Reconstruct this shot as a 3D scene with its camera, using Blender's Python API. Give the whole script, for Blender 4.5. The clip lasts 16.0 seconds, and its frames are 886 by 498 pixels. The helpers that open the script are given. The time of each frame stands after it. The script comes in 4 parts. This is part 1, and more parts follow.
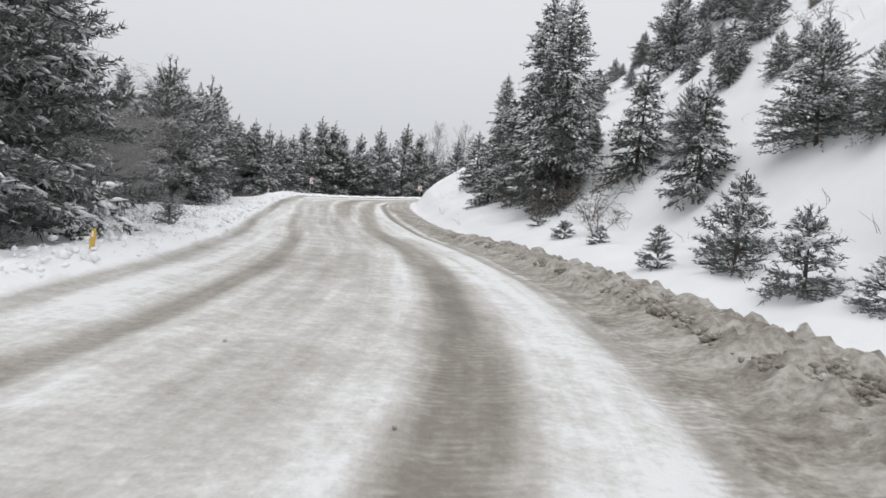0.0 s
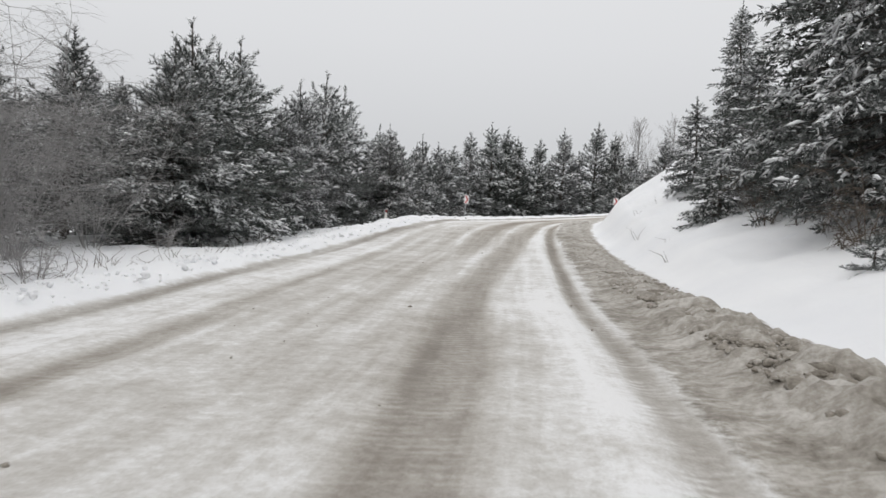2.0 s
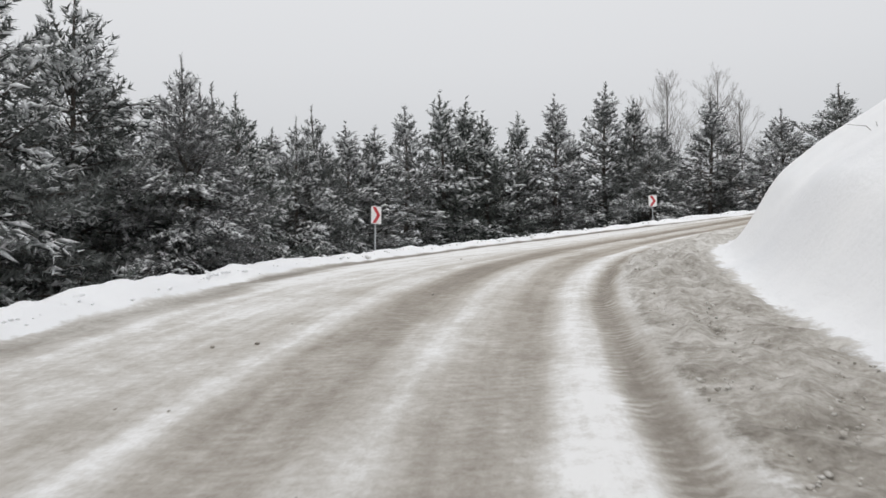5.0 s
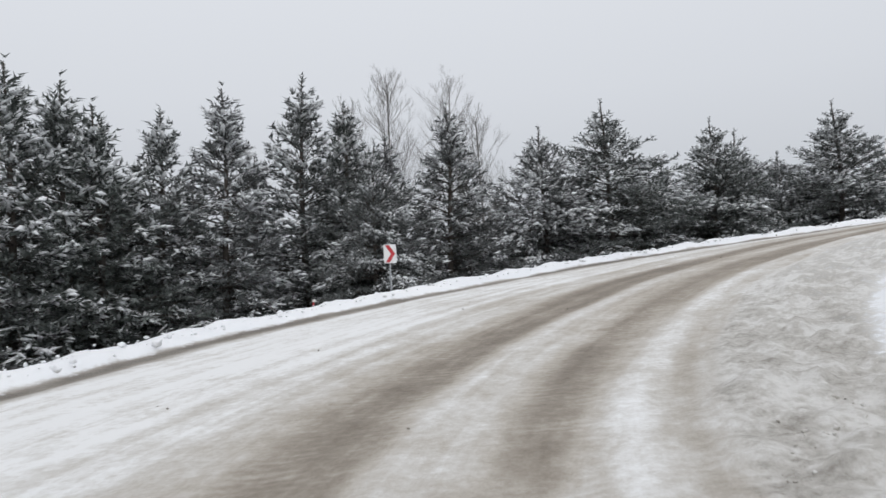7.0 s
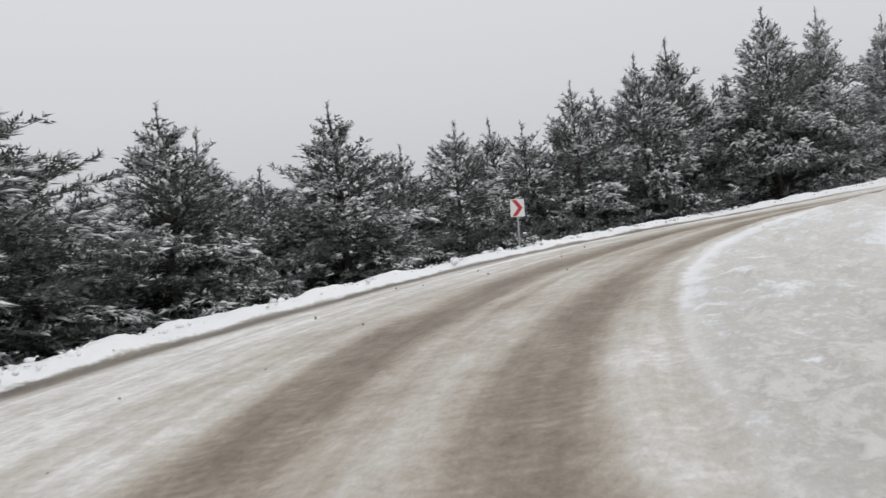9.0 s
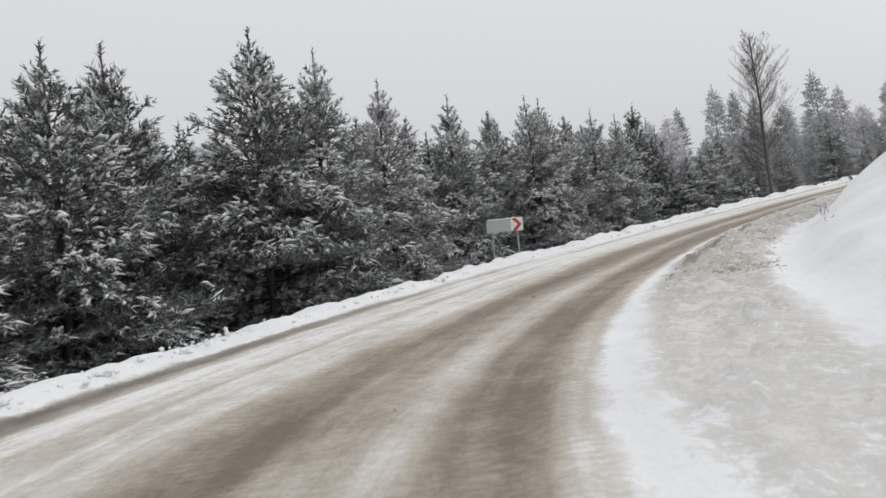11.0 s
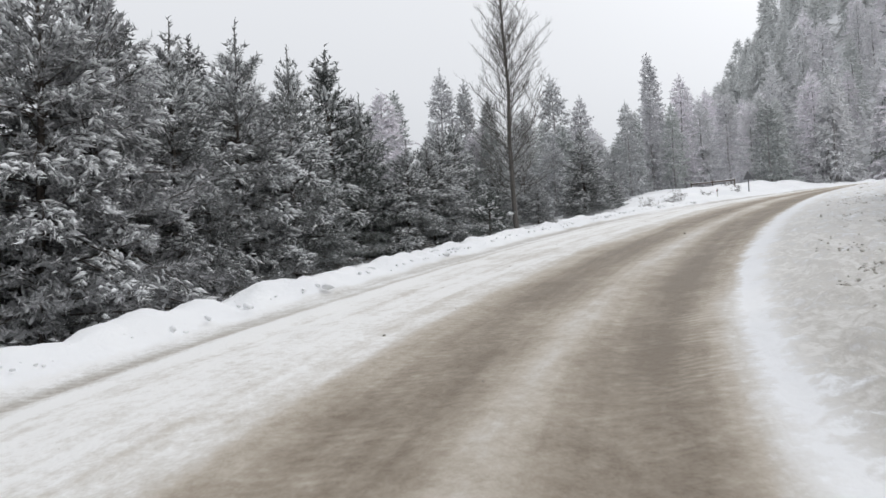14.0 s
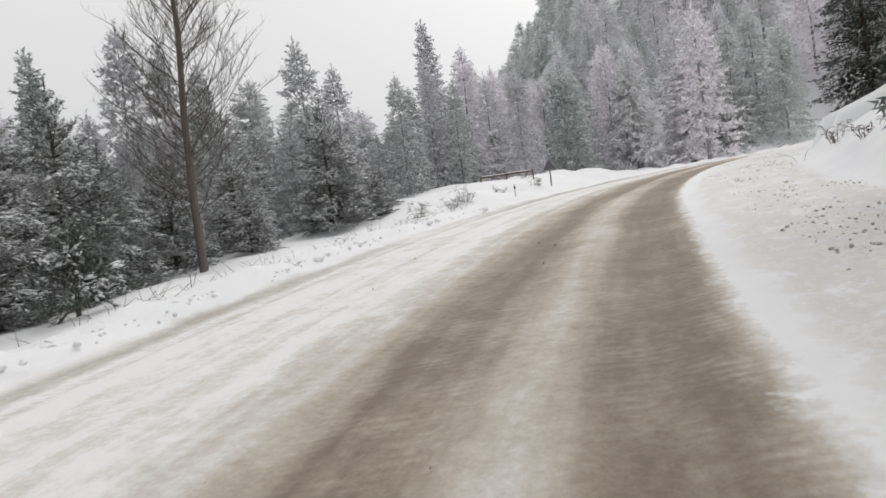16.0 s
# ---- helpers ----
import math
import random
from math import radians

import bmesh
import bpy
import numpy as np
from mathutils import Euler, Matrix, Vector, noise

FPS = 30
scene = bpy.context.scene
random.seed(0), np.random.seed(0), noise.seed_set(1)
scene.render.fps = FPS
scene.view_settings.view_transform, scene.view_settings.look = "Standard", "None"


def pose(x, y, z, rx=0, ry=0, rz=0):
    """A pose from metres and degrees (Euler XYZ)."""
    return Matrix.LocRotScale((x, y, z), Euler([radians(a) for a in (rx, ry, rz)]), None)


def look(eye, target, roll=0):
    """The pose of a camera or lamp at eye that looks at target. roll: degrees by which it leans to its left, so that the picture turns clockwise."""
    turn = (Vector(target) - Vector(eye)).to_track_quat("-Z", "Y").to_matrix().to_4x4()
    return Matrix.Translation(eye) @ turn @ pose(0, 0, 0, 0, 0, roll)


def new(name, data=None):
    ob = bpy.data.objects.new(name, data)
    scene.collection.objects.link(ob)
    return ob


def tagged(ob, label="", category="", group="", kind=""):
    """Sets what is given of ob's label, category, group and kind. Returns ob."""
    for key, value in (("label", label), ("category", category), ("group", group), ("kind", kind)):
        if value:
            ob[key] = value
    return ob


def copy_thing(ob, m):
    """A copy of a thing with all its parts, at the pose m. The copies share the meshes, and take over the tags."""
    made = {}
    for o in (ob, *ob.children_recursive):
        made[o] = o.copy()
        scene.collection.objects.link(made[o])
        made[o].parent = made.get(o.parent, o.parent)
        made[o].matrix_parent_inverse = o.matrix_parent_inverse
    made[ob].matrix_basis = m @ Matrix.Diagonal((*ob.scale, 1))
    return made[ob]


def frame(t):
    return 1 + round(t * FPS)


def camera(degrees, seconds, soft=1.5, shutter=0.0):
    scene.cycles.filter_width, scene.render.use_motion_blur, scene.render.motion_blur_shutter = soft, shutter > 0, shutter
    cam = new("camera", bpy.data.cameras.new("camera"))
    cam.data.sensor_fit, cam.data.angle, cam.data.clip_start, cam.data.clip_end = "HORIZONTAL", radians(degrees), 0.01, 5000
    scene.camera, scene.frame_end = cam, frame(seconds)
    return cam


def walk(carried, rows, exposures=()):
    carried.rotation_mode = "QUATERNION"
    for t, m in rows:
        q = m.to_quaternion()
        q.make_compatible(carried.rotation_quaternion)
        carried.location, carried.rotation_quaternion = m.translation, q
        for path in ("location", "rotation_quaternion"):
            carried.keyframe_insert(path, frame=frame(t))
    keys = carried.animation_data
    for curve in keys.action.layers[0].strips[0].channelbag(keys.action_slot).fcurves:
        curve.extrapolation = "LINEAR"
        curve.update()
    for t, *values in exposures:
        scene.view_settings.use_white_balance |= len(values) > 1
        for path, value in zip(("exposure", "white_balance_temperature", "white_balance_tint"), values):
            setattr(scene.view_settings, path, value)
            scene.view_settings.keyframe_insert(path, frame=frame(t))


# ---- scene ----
cam = camera(64.4, 16.0, 1.5, 0.08)
# seconds, x, y, z, tilt, lean, heading
PATH = [
    (0, 0.000, -0.000, 1.570, 87.98, -5.92, 0.00),
    (0.5, 0.749, 3.870, 1.726, 87.95, -5.14, 5.63),
    (1, 1.049, 7.858, 1.876, 88.09, -4.41, 10.24),
    (1.5, 0.937, 11.929, 2.021, 88.25, -3.79, 13.89),
    (2, 0.508, 16.050, 2.158, 88.32, -3.20, 16.82),
    (2.5, -0.159, 20.180, 2.289, 88.35, -2.80, 18.92),
    (3, -0.968, 24.309, 2.414, 88.35, -2.21, 20.25),
    (3.5, -1.772, 28.477, 2.547, 88.47, -1.43, 20.63),
    (4, -2.529, 32.675, 2.707, 88.72, -0.57, 19.94),
    (4.5, -3.255, 36.881, 2.912, 89.14, 0.27, 18.12),
    (5, -3.978, 41.065, 3.176, 89.76, 0.98, 15.07),
    (5.5, -4.688, 45.201, 3.501, 90.60, 1.45, 10.72),
    (6, -5.282, 49.269, 3.863, 91.68, 1.59, 4.97),
    (6.5, -5.500, 53.235, 4.183, 92.39, 1.97, -2.07),
    (7, -5.155, 57.096, 4.439, 92.49, 2.65, -10.09),
    (7.5, -4.186, 60.746, 4.662, 92.08, 3.51, -19.08),
    (8, -2.615, 64.109, 4.938, 91.40, 4.65, -29.18),
    (8.5, -0.388, 67.093, 5.322, 91.68, 5.92, -40.81),
    (9, 2.284, 69.724, 5.797, 92.19, 6.02, -53.12),
    (9.5, 5.195, 71.823, 6.274, 92.32, 7.35, -65.27),
    (10, 8.584, 72.996, 6.715, 92.79, 7.25, -77.03),
    (10.5, 12.165, 73.784, 7.142, 93.18, 7.09, -86.99),
    (11, 15.865, 74.102, 7.539, 93.49, 6.83, -96.99),
    (11.5, 19.603, 73.689, 7.886, 93.70, 6.42, -106.95),
    (12, 23.256, 72.557, 8.201, 93.80, 5.86, -115.32),
    (12.5, 26.772, 70.888, 8.512, 93.77, 5.12, -120.70),
    (13, 30.178, 68.930, 8.845, 93.62, 4.17, -124.17),
    (13.5, 33.354, 66.710, 9.227, 93.02, 3.63, -123.85),
    (14, 36.299, 64.200, 9.635, 91.83, 3.37, -120.77),
    (14.5, 39.107, 61.463, 10.078, 89.97, 3.87, -117.75),
    (15, 41.693, 58.497, 10.535, 89.39, 5.90, -122.19),
    (15.5, 44.014, 55.357, 10.996, 89.43, 7.06, -130.05),
    (16, 45.979, 52.072, 11.448, 89.83, 7.35, -136.56),
]
walk(cam, [(t, pose(x, y, z, rx, ry, rz)) for t, x, y, z, rx, ry, rz in PATH],
     [(0, 0.0, 6380, 10), (1.5, -0.05, 6480, 10), (3, 0.0, 6500, 10), (5.5, -0.05, 6430, 10), (7, -0.1, 6220, 10), (8.5, -0.18, 6350, 10), (10, -0.18, 6480, 10), (12.5, -0.13, 6400, 10), (14, 0.0, 6330, 10), (14.5, 0.06, 6430, 10), (15, 0.06, 6550, 10), (16, -0.06, 6610, 10)])

# ---------------------------------------------------------------- sky and sun
world = bpy.data.worlds.new("winter_sky")
scene.world = world
world.use_nodes = True
wn, wl = world.node_tree.nodes, world.node_tree.links
wn.clear()
sky = wn.new("ShaderNodeTexSky")
sky.sky_type, sky.sun_disc = 'NISHITA', False
sky.sun_elevation, sky.sun_rotation = radians(38), radians(160)
sky.dust_density = 6.0
grey = wn.new("ShaderNodeHueSaturation")
grey.inputs["Saturation"].default_value = 0.06
grey.inputs["Value"].default_value = 0.10
wl.new(sky.outputs[0], grey.inputs["Color"])
# cloud layer: brighter towards the zenith, as under a closed overcast
where = wn.new("ShaderNodeTexCoord")
split = wn.new("ShaderNodeSeparateXYZ")
wl.new(where.outputs["Generated"], split.inputs[0])
ramp = wn.new("ShaderNodeValToRGB")
ramp.color_ramp.elements[0].position, ramp.color_ramp.elements[0].color = 0.0, (0.60, 0.615, 0.635, 1)
ramp.color_ramp.elements[1].position, ramp.color_ramp.elements[1].color = 1.0, (1.15, 1.15, 1.16, 1)
mid = ramp.color_ramp.elements.new(0.25)
mid.color = (0.79, 0.80, 0.82, 1)
wl.new(split.outputs["Z"], ramp.inputs[0])
add = wn.new("ShaderNodeMix")
add.data_type, add.inputs[0].default_value = 'RGBA', 0.12
wl.new(ramp.outputs[0], add.inputs[6])
wl.new(grey.outputs[0], add.inputs[7])
bg = wn.new("ShaderNodeBackground")
wl.new(add.outputs[2], bg.inputs["Color"])
bg.inputs["Strength"].default_value = 1.0
wl.new(bg.outputs[0], wn.new("ShaderNodeOutputWorld").inputs["Surface"])
sun_data = bpy.data.lights.new("sun", 'SUN')
sun_data.energy, sun_data.angle, sun_data.color = 0.6, radians(40), (1.0, 0.98, 0.95)
sun = new("sun", sun_data)
sun.matrix_world = look((0, 0, 60), (14, 40, 0))

# ---------------------------------------------------------------- materials


def material(name, rough=0.8):
    m = bpy.data.materials.new(name)
    m.use_nodes = True
    n, l = m.node_tree.nodes, m.node_tree.links
    b = n["Principled BSDF"]
    b.inputs["Roughness"].default_value = rough
    return m, n, l, b


def noise_node(n, l, scale, detail=4.0, rough=0.55, source=None):
    t = n.new("ShaderNodeTexNoise")
    t.inputs["Scale"].default_value, t.inputs["Detail"].default_value = scale, detail
    t.inputs["Roughness"].default_value = rough
    if source is not None:
        l.new(source, t.inputs["Vector"])
    return t


def ramp_node(n, l, source, stops):
    r = n.new("ShaderNodeValToRGB")
    e = r.color_ramp.elements
    e[0].position, e[0].color = stops[0][0], (*stops[0][1], 1)
    e[1].position, e[1].color = stops[-1][0], (*stops[-1][1], 1)
    for p, c in stops[1:-1]:
        e.new(p).color = (*c, 1)
    l.new(source, r.inputs[0])
    return r


def bump_node(n, l, source, b, strength, distance, normal=None):
    k = n.new("ShaderNodeBump")
    k.inputs["Strength"].default_value, k.inputs["Distance"].default_value = strength, distance
    l.new(source, k.inputs["Height"])
    if normal is not None:
        l.new(normal, k.inputs["Normal"])
    l.new(k.outputs[0], b.inputs["Normal"])
    return k


def mixed(n, l, factor, a, b, mode='MIX'):
    """Mix two colour sockets by a factor socket or number."""
    m = n.new("ShaderNodeMix")
    m.data_type, m.blend_type = 'RGBA', mode
    for value, slot in ((factor, 0), (a, 6), (b, 7)):
        if isinstance(value, (int, float)):
            m.inputs[slot].default_value = value
        elif isinstance(value, tuple):
            m.inputs[slot].default_value = (*value, 1)
        else:
            l.new(value, m.inputs[slot])
    return m.outputs[2]


def plain(name, colour, rough=0.6, grain=40.0, spread=0.25, metal=0.0, relief=0.0):
    """A painted, metal or bark surface with two scales of unevenness."""
    m, n, l, b = material(name, rough)
    pos = n.new("ShaderNodeTexCoord").outputs["Object"]
    a = noise_node(n, l, grain, 5, 0.6, pos)
    c = noise_node(n, l, grain * 0.11, 3, 0.5, pos)
    dark = tuple(v * (1 - spread) for v in colour)
    light = tuple(min(1, v * (1 + spread)) for v in colour)
    fine = ramp_node(n, l, a.outputs["Fac"], [(0.3, dark), (0.7, light)])
    l.new(mixed(n, l, c.outputs["Fac"], fine.outputs[0], colour), b.inputs["Base Color"])
    b.inputs["Metallic"].default_value = metal
    if relief:
        bump_node(n, l, a.outputs["Fac"], b, 0.6, relief)
    return m


def snow_material(name, dirt=0.0):
    """Settled snow: near white, softly lumpy, with a fine crystalline grain and optional grit."""
    m, n, l, b = material(name, 0.75)
    pos = n.new("ShaderNodeTexCoord").outputs["Object"]
    big = noise_node(n, l, 0.5, 4, 0.55, pos)
    fine = noise_node(n, l, 14.0, 6, 0.65, pos)
    tone = ramp_node(n, l, big.outputs["Fac"], [(0.3, (0.80, 0.81, 0.83)), (0.7, (0.88, 0.885, 0.89))])
    grit = ramp_node(n, l, fine.outputs["Fac"], [(0.62, (0, 0, 0)), (0.74, (1, 1, 1))])
    scaled = n.new("ShaderNodeMath")
    scaled.operation = 'MULTIPLY'
    l.new(grit.outputs[0], scaled.inputs[0])
    scaled.inputs[1].default_value = 0.10 + dirt
    l.new(mixed(n, l, scaled.outputs[0], tone.outputs[0], (0.55, 0.53, 0.50)), b.inputs["Base Color"])
    both = n.new("ShaderNodeMath")
    both.operation = 'ADD'
    l.new(big.outputs["Fac"], both.inputs[0])
    l.new(fine.outputs["Fac"], both.inputs[1])
    bump_node(n, l, both.outputs[0], b, 0.35, 0.04)
    b.inputs["Subsurface Weight"].default_value = 0.0
    b.inputs["Specular IOR Level"].default_value = 0.2
    return m


SNOW = snow_material("settled_snow")
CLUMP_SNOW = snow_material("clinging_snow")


def bough_snow_material():
    """Thin snow on twigs, broken by the needles that poke through it."""
    m, n, l, b = material("bough_snow", 0.8)
    pos = n.new("ShaderNodeTexCoord").outputs["Object"]
    a = noise_node(n, l, 22.0, 3, 0.6, pos)
    tone = ramp_node(n, l, a.outputs["Fac"], [(0.30, (0.34, 0.35, 0.345)), (0.40, (0.76, 0.77, 0.78)), (0.55, (0.88, 0.885, 0.89))])
    l.new(tone.outputs[0], b.inputs["Base Color"])
    b.inputs["Specular IOR Level"].default_value = 0.2
    return m


BOUGH_SNOW = bough_snow_material()


def needle_material(name, dark, light):
    m, n, l, b = material(name, 0.7)
    geo = n.new("ShaderNodeNewGeometry")
    obj = n.new("ShaderNodeObjectInfo")
    tone = ramp_node(n, l, geo.outputs["Random Per Island"], [(0.0, dark), (0.72, light), (0.82, tuple(0.6 * v + 0.4 * 0.40 for v in light)), (1.0, tuple(0.35 * v + 0.65 * 0.55 for v in light))])
    shift = ramp_node(n, l, obj.outputs["Random"], [(0.0, (0.75, 0.78, 0.75)), (1.0, (1.2, 1.15, 1.2))])
    l.new(mixed(n, l, 1.0, tone.outputs[0], shift.outputs[0], 'MULTIPLY'), b.inputs["Base Color"])
    b.inputs["Specular IOR Level"].default_value = 0.25
    return m


PINE = needle_material("pine_needles", (0.080, 0.088, 0.083), (0.145, 0.156, 0.148))
SPRUCE = needle_material("spruce_needles", (0.062, 0.070, 0.065), (0.120, 0.130, 0.122))
# snow dust on the needles, lightened further to paint in mist
DUST_HAZE = needle_material("dust_haze_needles", (0.19, 0.198, 0.195), (0.31, 0.32, 0.316))
# far needles: frost plus distance haze, both painted into the base colour
FROST_HAZE = needle_material("frost_haze_needles", (0.42, 0.43, 0.435), (0.62, 0.63, 0.635))
RIME_HAZE = needle_material("rime_haze_needles", (0.78, 0.785, 0.79), (0.88, 0.885, 0.89))
GREY_TWIG = plain("grey_twigs", (0.25, 0.238, 0.225), 0.9, 30, 0.35)
BARK = plain("bark", (0.075, 0.062, 0.052), 0.9, 25, 0.4, relief=0.02)
# pale bark: frost on the shrubs, painted haze on the far trunks
FROST_HAZE_BARK = plain("frost_haze_bark", (0.34, 0.33, 0.325), 0.9, 25, 0.35, relief=0.01)
TWIG = plain("dry_twig", (0.12, 0.095, 0.075), 0.9, 30, 0.35)
GALV = plain("galvanised_steel", (0.42, 0.43, 0.44), 0.45, 30, 0.15, metal=0.6)
SIGN_WHITE = plain("reflective_white", (0.78, 0.78, 0.77), 0.35, 18, 0.06)
SIGN_RED = plain("reflective_red", (0.50, 0.035, 0.045), 0.35, 18, 0.12)
# grey of the warning sign's rim, and of the bend board's painted reflection
SIGN_GREY = plain("sign_back_reflection_grey", (0.46, 0.47, 0.48), 0.5, 12, 0.10, metal=0.3)
YELLOW = plain("yellow_plastic", (0.60, 0.38, 0.05), 0.5, 20, 0.12)
POST_WHITE = plain("white_plastic", (0.70, 0.69, 0.66), 0.5, 20, 0.12)
BLACK = plain("black_plastic", (0.03, 0.03, 0.03), 0.5, 20, 0.2)
GREY_BARK = plain("grey_bark", (0.12, 0.11, 0.10), 0.9, 25, 0.4, relief=0.01)
ROCK = plain("grey_rock", (0.10, 0.095, 0.09), 0.9, 6, 0.45, relief=0.08)


def road_material():
    """Packed snow over asphalt: worn grey-brown wheel tracks, sanded streaks and white ridges along the road,
    ploughed slush beside it and clean snow beyond. lane and slush are the surveyed widths of each."""
    m, n, l, b = material("packed_snow_road", 0.7)
    uv = n.new("ShaderNodeUVMap")
    uv.uv_map = "along"
    pos = n.new("ShaderNodeTexCoord").outputs["Object"]

    def attribute(name):
        k = n.new("ShaderNodeAttribute")
        k.attribute_name = name
        return k.outputs["Fac"]

    def math2(op, x, y):
        k = n.new("ShaderNodeMath")
        k.operation = op
        for value, slot in ((x, 0), (y, 1)):
            if isinstance(value, (int, float)):
                k.inputs[slot].default_value = value
            else:
                l.new(value, k.inputs[slot])
        return k.outputs[0]

    def about(socket, gain):
        return math2('MULTIPLY', math2('SUBTRACT', socket, 0.5), gain)

    stretch = n.new("ShaderNodeMapping")
    stretch.inputs["Scale"].default_value = (0.10, 2.3, 1.0)
    l.new(uv.outputs[0], stretch.inputs["Vector"])
    streak = noise_node(n, l, 1.0, 3, 0.5, stretch.outputs[0]).outputs["Fac"]
    thin = n.new("ShaderNodeMapping")
    thin.inputs["Scale"].default_value = (0.30, 3.0, 1.0)
    l.new(uv.outputs[0], thin.inputs["Vector"])
    scratch = ramp_node(n, l, noise_node(n, l, 1.0, 5, 0.65, thin.outputs[0]).outputs["Fac"], [(0.43, (0.1,) * 3), (0.50, (0.5,) * 3), (0.57, (0.9,) * 3)]).outputs[0]
    patch = noise_node(n, l, 0.35, 4, 0.6, pos).outputs["Fac"]
    fine = noise_node(n, l, 9.0, 6, 0.7, pos).outputs["Fac"]
    mid_n = noise_node(n, l, 1.8, 6, 0.66, pos).outputs["Fac"]
    cover = math2('ADD', math2('ADD', math2('ADD', attribute("cover"), about(scratch, 0.09)), about(streak, 0.70)), math2('ADD', math2('ADD', about(fine, 0.60), about(mid_n, 0.62)), about(patch, 0.50)))
    # cleat marks pressed across the wheel tracks
    where_ = n.new("ShaderNodeSeparateXYZ")
    l.new(uv.outputs[0], where_.inputs[0])
    wave = n.new("ShaderNodeMath")
    wave.operation = 'SINE'
    l.new(math2('ADD', math2('MULTIPLY', where_.outputs["X"], 48.0), math2('ADD', math2('MULTIPLY', where_.outputs["Y"], 14.0), math2('MULTIPLY', mid_n, 16.0))), wave.inputs[0])
    cleat = math2('MULTIPLY', math2('MULTIPLY', wave.outputs[0], attribute("tread")), ramp_node(n, l, mid_n, [(0.44, (0, 0, 0)), (0.60, (1, 1, 1))]).outputs[0])
    grain = noise_node(n, l, 38.0, 4, 0.7, pos).outputs["Fac"]
    cover = math2('ADD', cover, math2('ADD', math2('MULTIPLY', cleat, 0.16), about(grain, 0.32)))
    tone = ramp_node(n, l, cover, [(0.0, (0.15, 0.132, 0.112)), (0.25, (0.25, 0.228, 0.200)), (0.5, (0.40, 0.380, 0.350)),
                                   (0.75, (0.58, 0.568, 0.545)), (1.0, (0.80, 0.80, 0.80))]).outputs[0]
    sanded = ramp_node(n, l, cover, [(0.0, (0.19, 0.150, 0.108)), (0.25, (0.33, 0.280, 0.220)), (0.5, (0.48, 0.428, 0.360)),
                                     (0.75, (0.62, 0.592, 0.55)), (1.0, (0.82, 0.815, 0.80))]).outputs[0]
    tone = mixed(n, l, attribute("sand"), tone, sanded)
    gritty = mixed(n, l, 0.45, mid_n, fine)
    slush = ramp_node(n, l, gritty, [(0.36, (0.14, 0.122, 0.098)), (0.49, (0.30, 0.272, 0.232)), (0.62, (0.54, 0.515, 0.475))]).outputs[0]
    pale = ramp_node(n, l, gritty, [(0.36, (0.38, 0.355, 0.32)), (0.46, (0.62, 0.60, 0.565)), (0.56, (0.80, 0.79, 0.77))]).outputs[0]
    slush = mixed(n, l, attribute("sand"), slush, pale)
    clean = ramp_node(n, l, patch, [(0.3, (0.80, 0.81, 0.83)), (0.7, (0.88, 0.885, 0.89))]).outputs[0]
    speck = ramp_node(n, l, fine, [(0.66, (0, 0, 0)), (0.76, (0.5, 0.5, 0.5))]).outputs[0]
    clean = mixed(n, l, speck, clean, (0.58, 0.56, 0.53))
    ragged_s = ramp_node(n, l, math2('ADD', attribute("slush"), math2('ADD', about(mid_n, 1.1), about(fine, 0.7))), [(0.40, (0,) * 3), (0.62, (1,) * 3)]).outputs[0]
    ragged_l = ramp_node(n, l, math2('ADD', attribute("lane"), math2('ADD', math2('ADD', about(mid_n, 0.8), about(fine, 0.6)), about(streak, 0.5))), [(0.36, (0,) * 3), (0.64, (1,) * 3)]).outputs[0]
    colour = mixed(n, l, ragged_s, clean, slush)
    colour = mixed(n, l, ragged_l, colour, tone)
    l.new(colour, b.inputs["Base Color"])
    height = math2('ADD', math2('ADD', fine, math2('MULTIPLY', cleat, 0.11)), math2('ADD', math2('MULTIPLY', streak, 1.2), math2('MULTIPLY', grain, 0.15)))
    lumpy = math2('MULTIPLY', attribute("slush"), math2('ADD', math2('MULTIPLY', fine, 1.6), math2('MULTIPLY', mid_n, 1.8)))
    height = math2('ADD', height, lumpy)
    bump_node(n, l, height, b, 0.5, 0.05)
    rough = ramp_node(n, l, cover, [(0.0, (0.5,) * 3), (0.6, (0.75,) * 3)]).outputs[0]
    l.new(rough, b.inputs["Roughness"])
    b.inputs["Specular IOR Level"].default_value = 0.3
    return m


ROADSNOW = road_material()


def slush_material(name, low, mid, high):
    """Ploughed slush: grey-brown, gritty, crumbled."""
    m, n, l, b = material(name, 0.85)
    pos = n.new("ShaderNodeTexCoord").outputs["Object"]
    a = noise_node(n, l, 1.1, 6, 0.65, pos)
    f = noise_node(n, l, 11.0, 6, 0.7, pos)
    c = mixed(n, l, 0.45, a.outputs["Fac"], f.outputs["Fac"])
    tone = ramp_node(n, l, c, [(0.36, low), (0.5, mid), (0.62, high)])
    l.new(tone.outputs[0], b.inputs["Base Color"])
    bump_node(n, l, f.outputs["Fac"], b, 0.6, 0.05)
    return m


SLUSH = slush_material("ploughed_slush", (0.13, 0.112, 0.09), (0.30, 0.272, 0.232), (0.56, 0.535, 0.495))
GRITTY = slush_material("sanded_slush", (0.30, 0.272, 0.232), (0.52, 0.495, 0.455), (0.76, 0.75, 0.73))


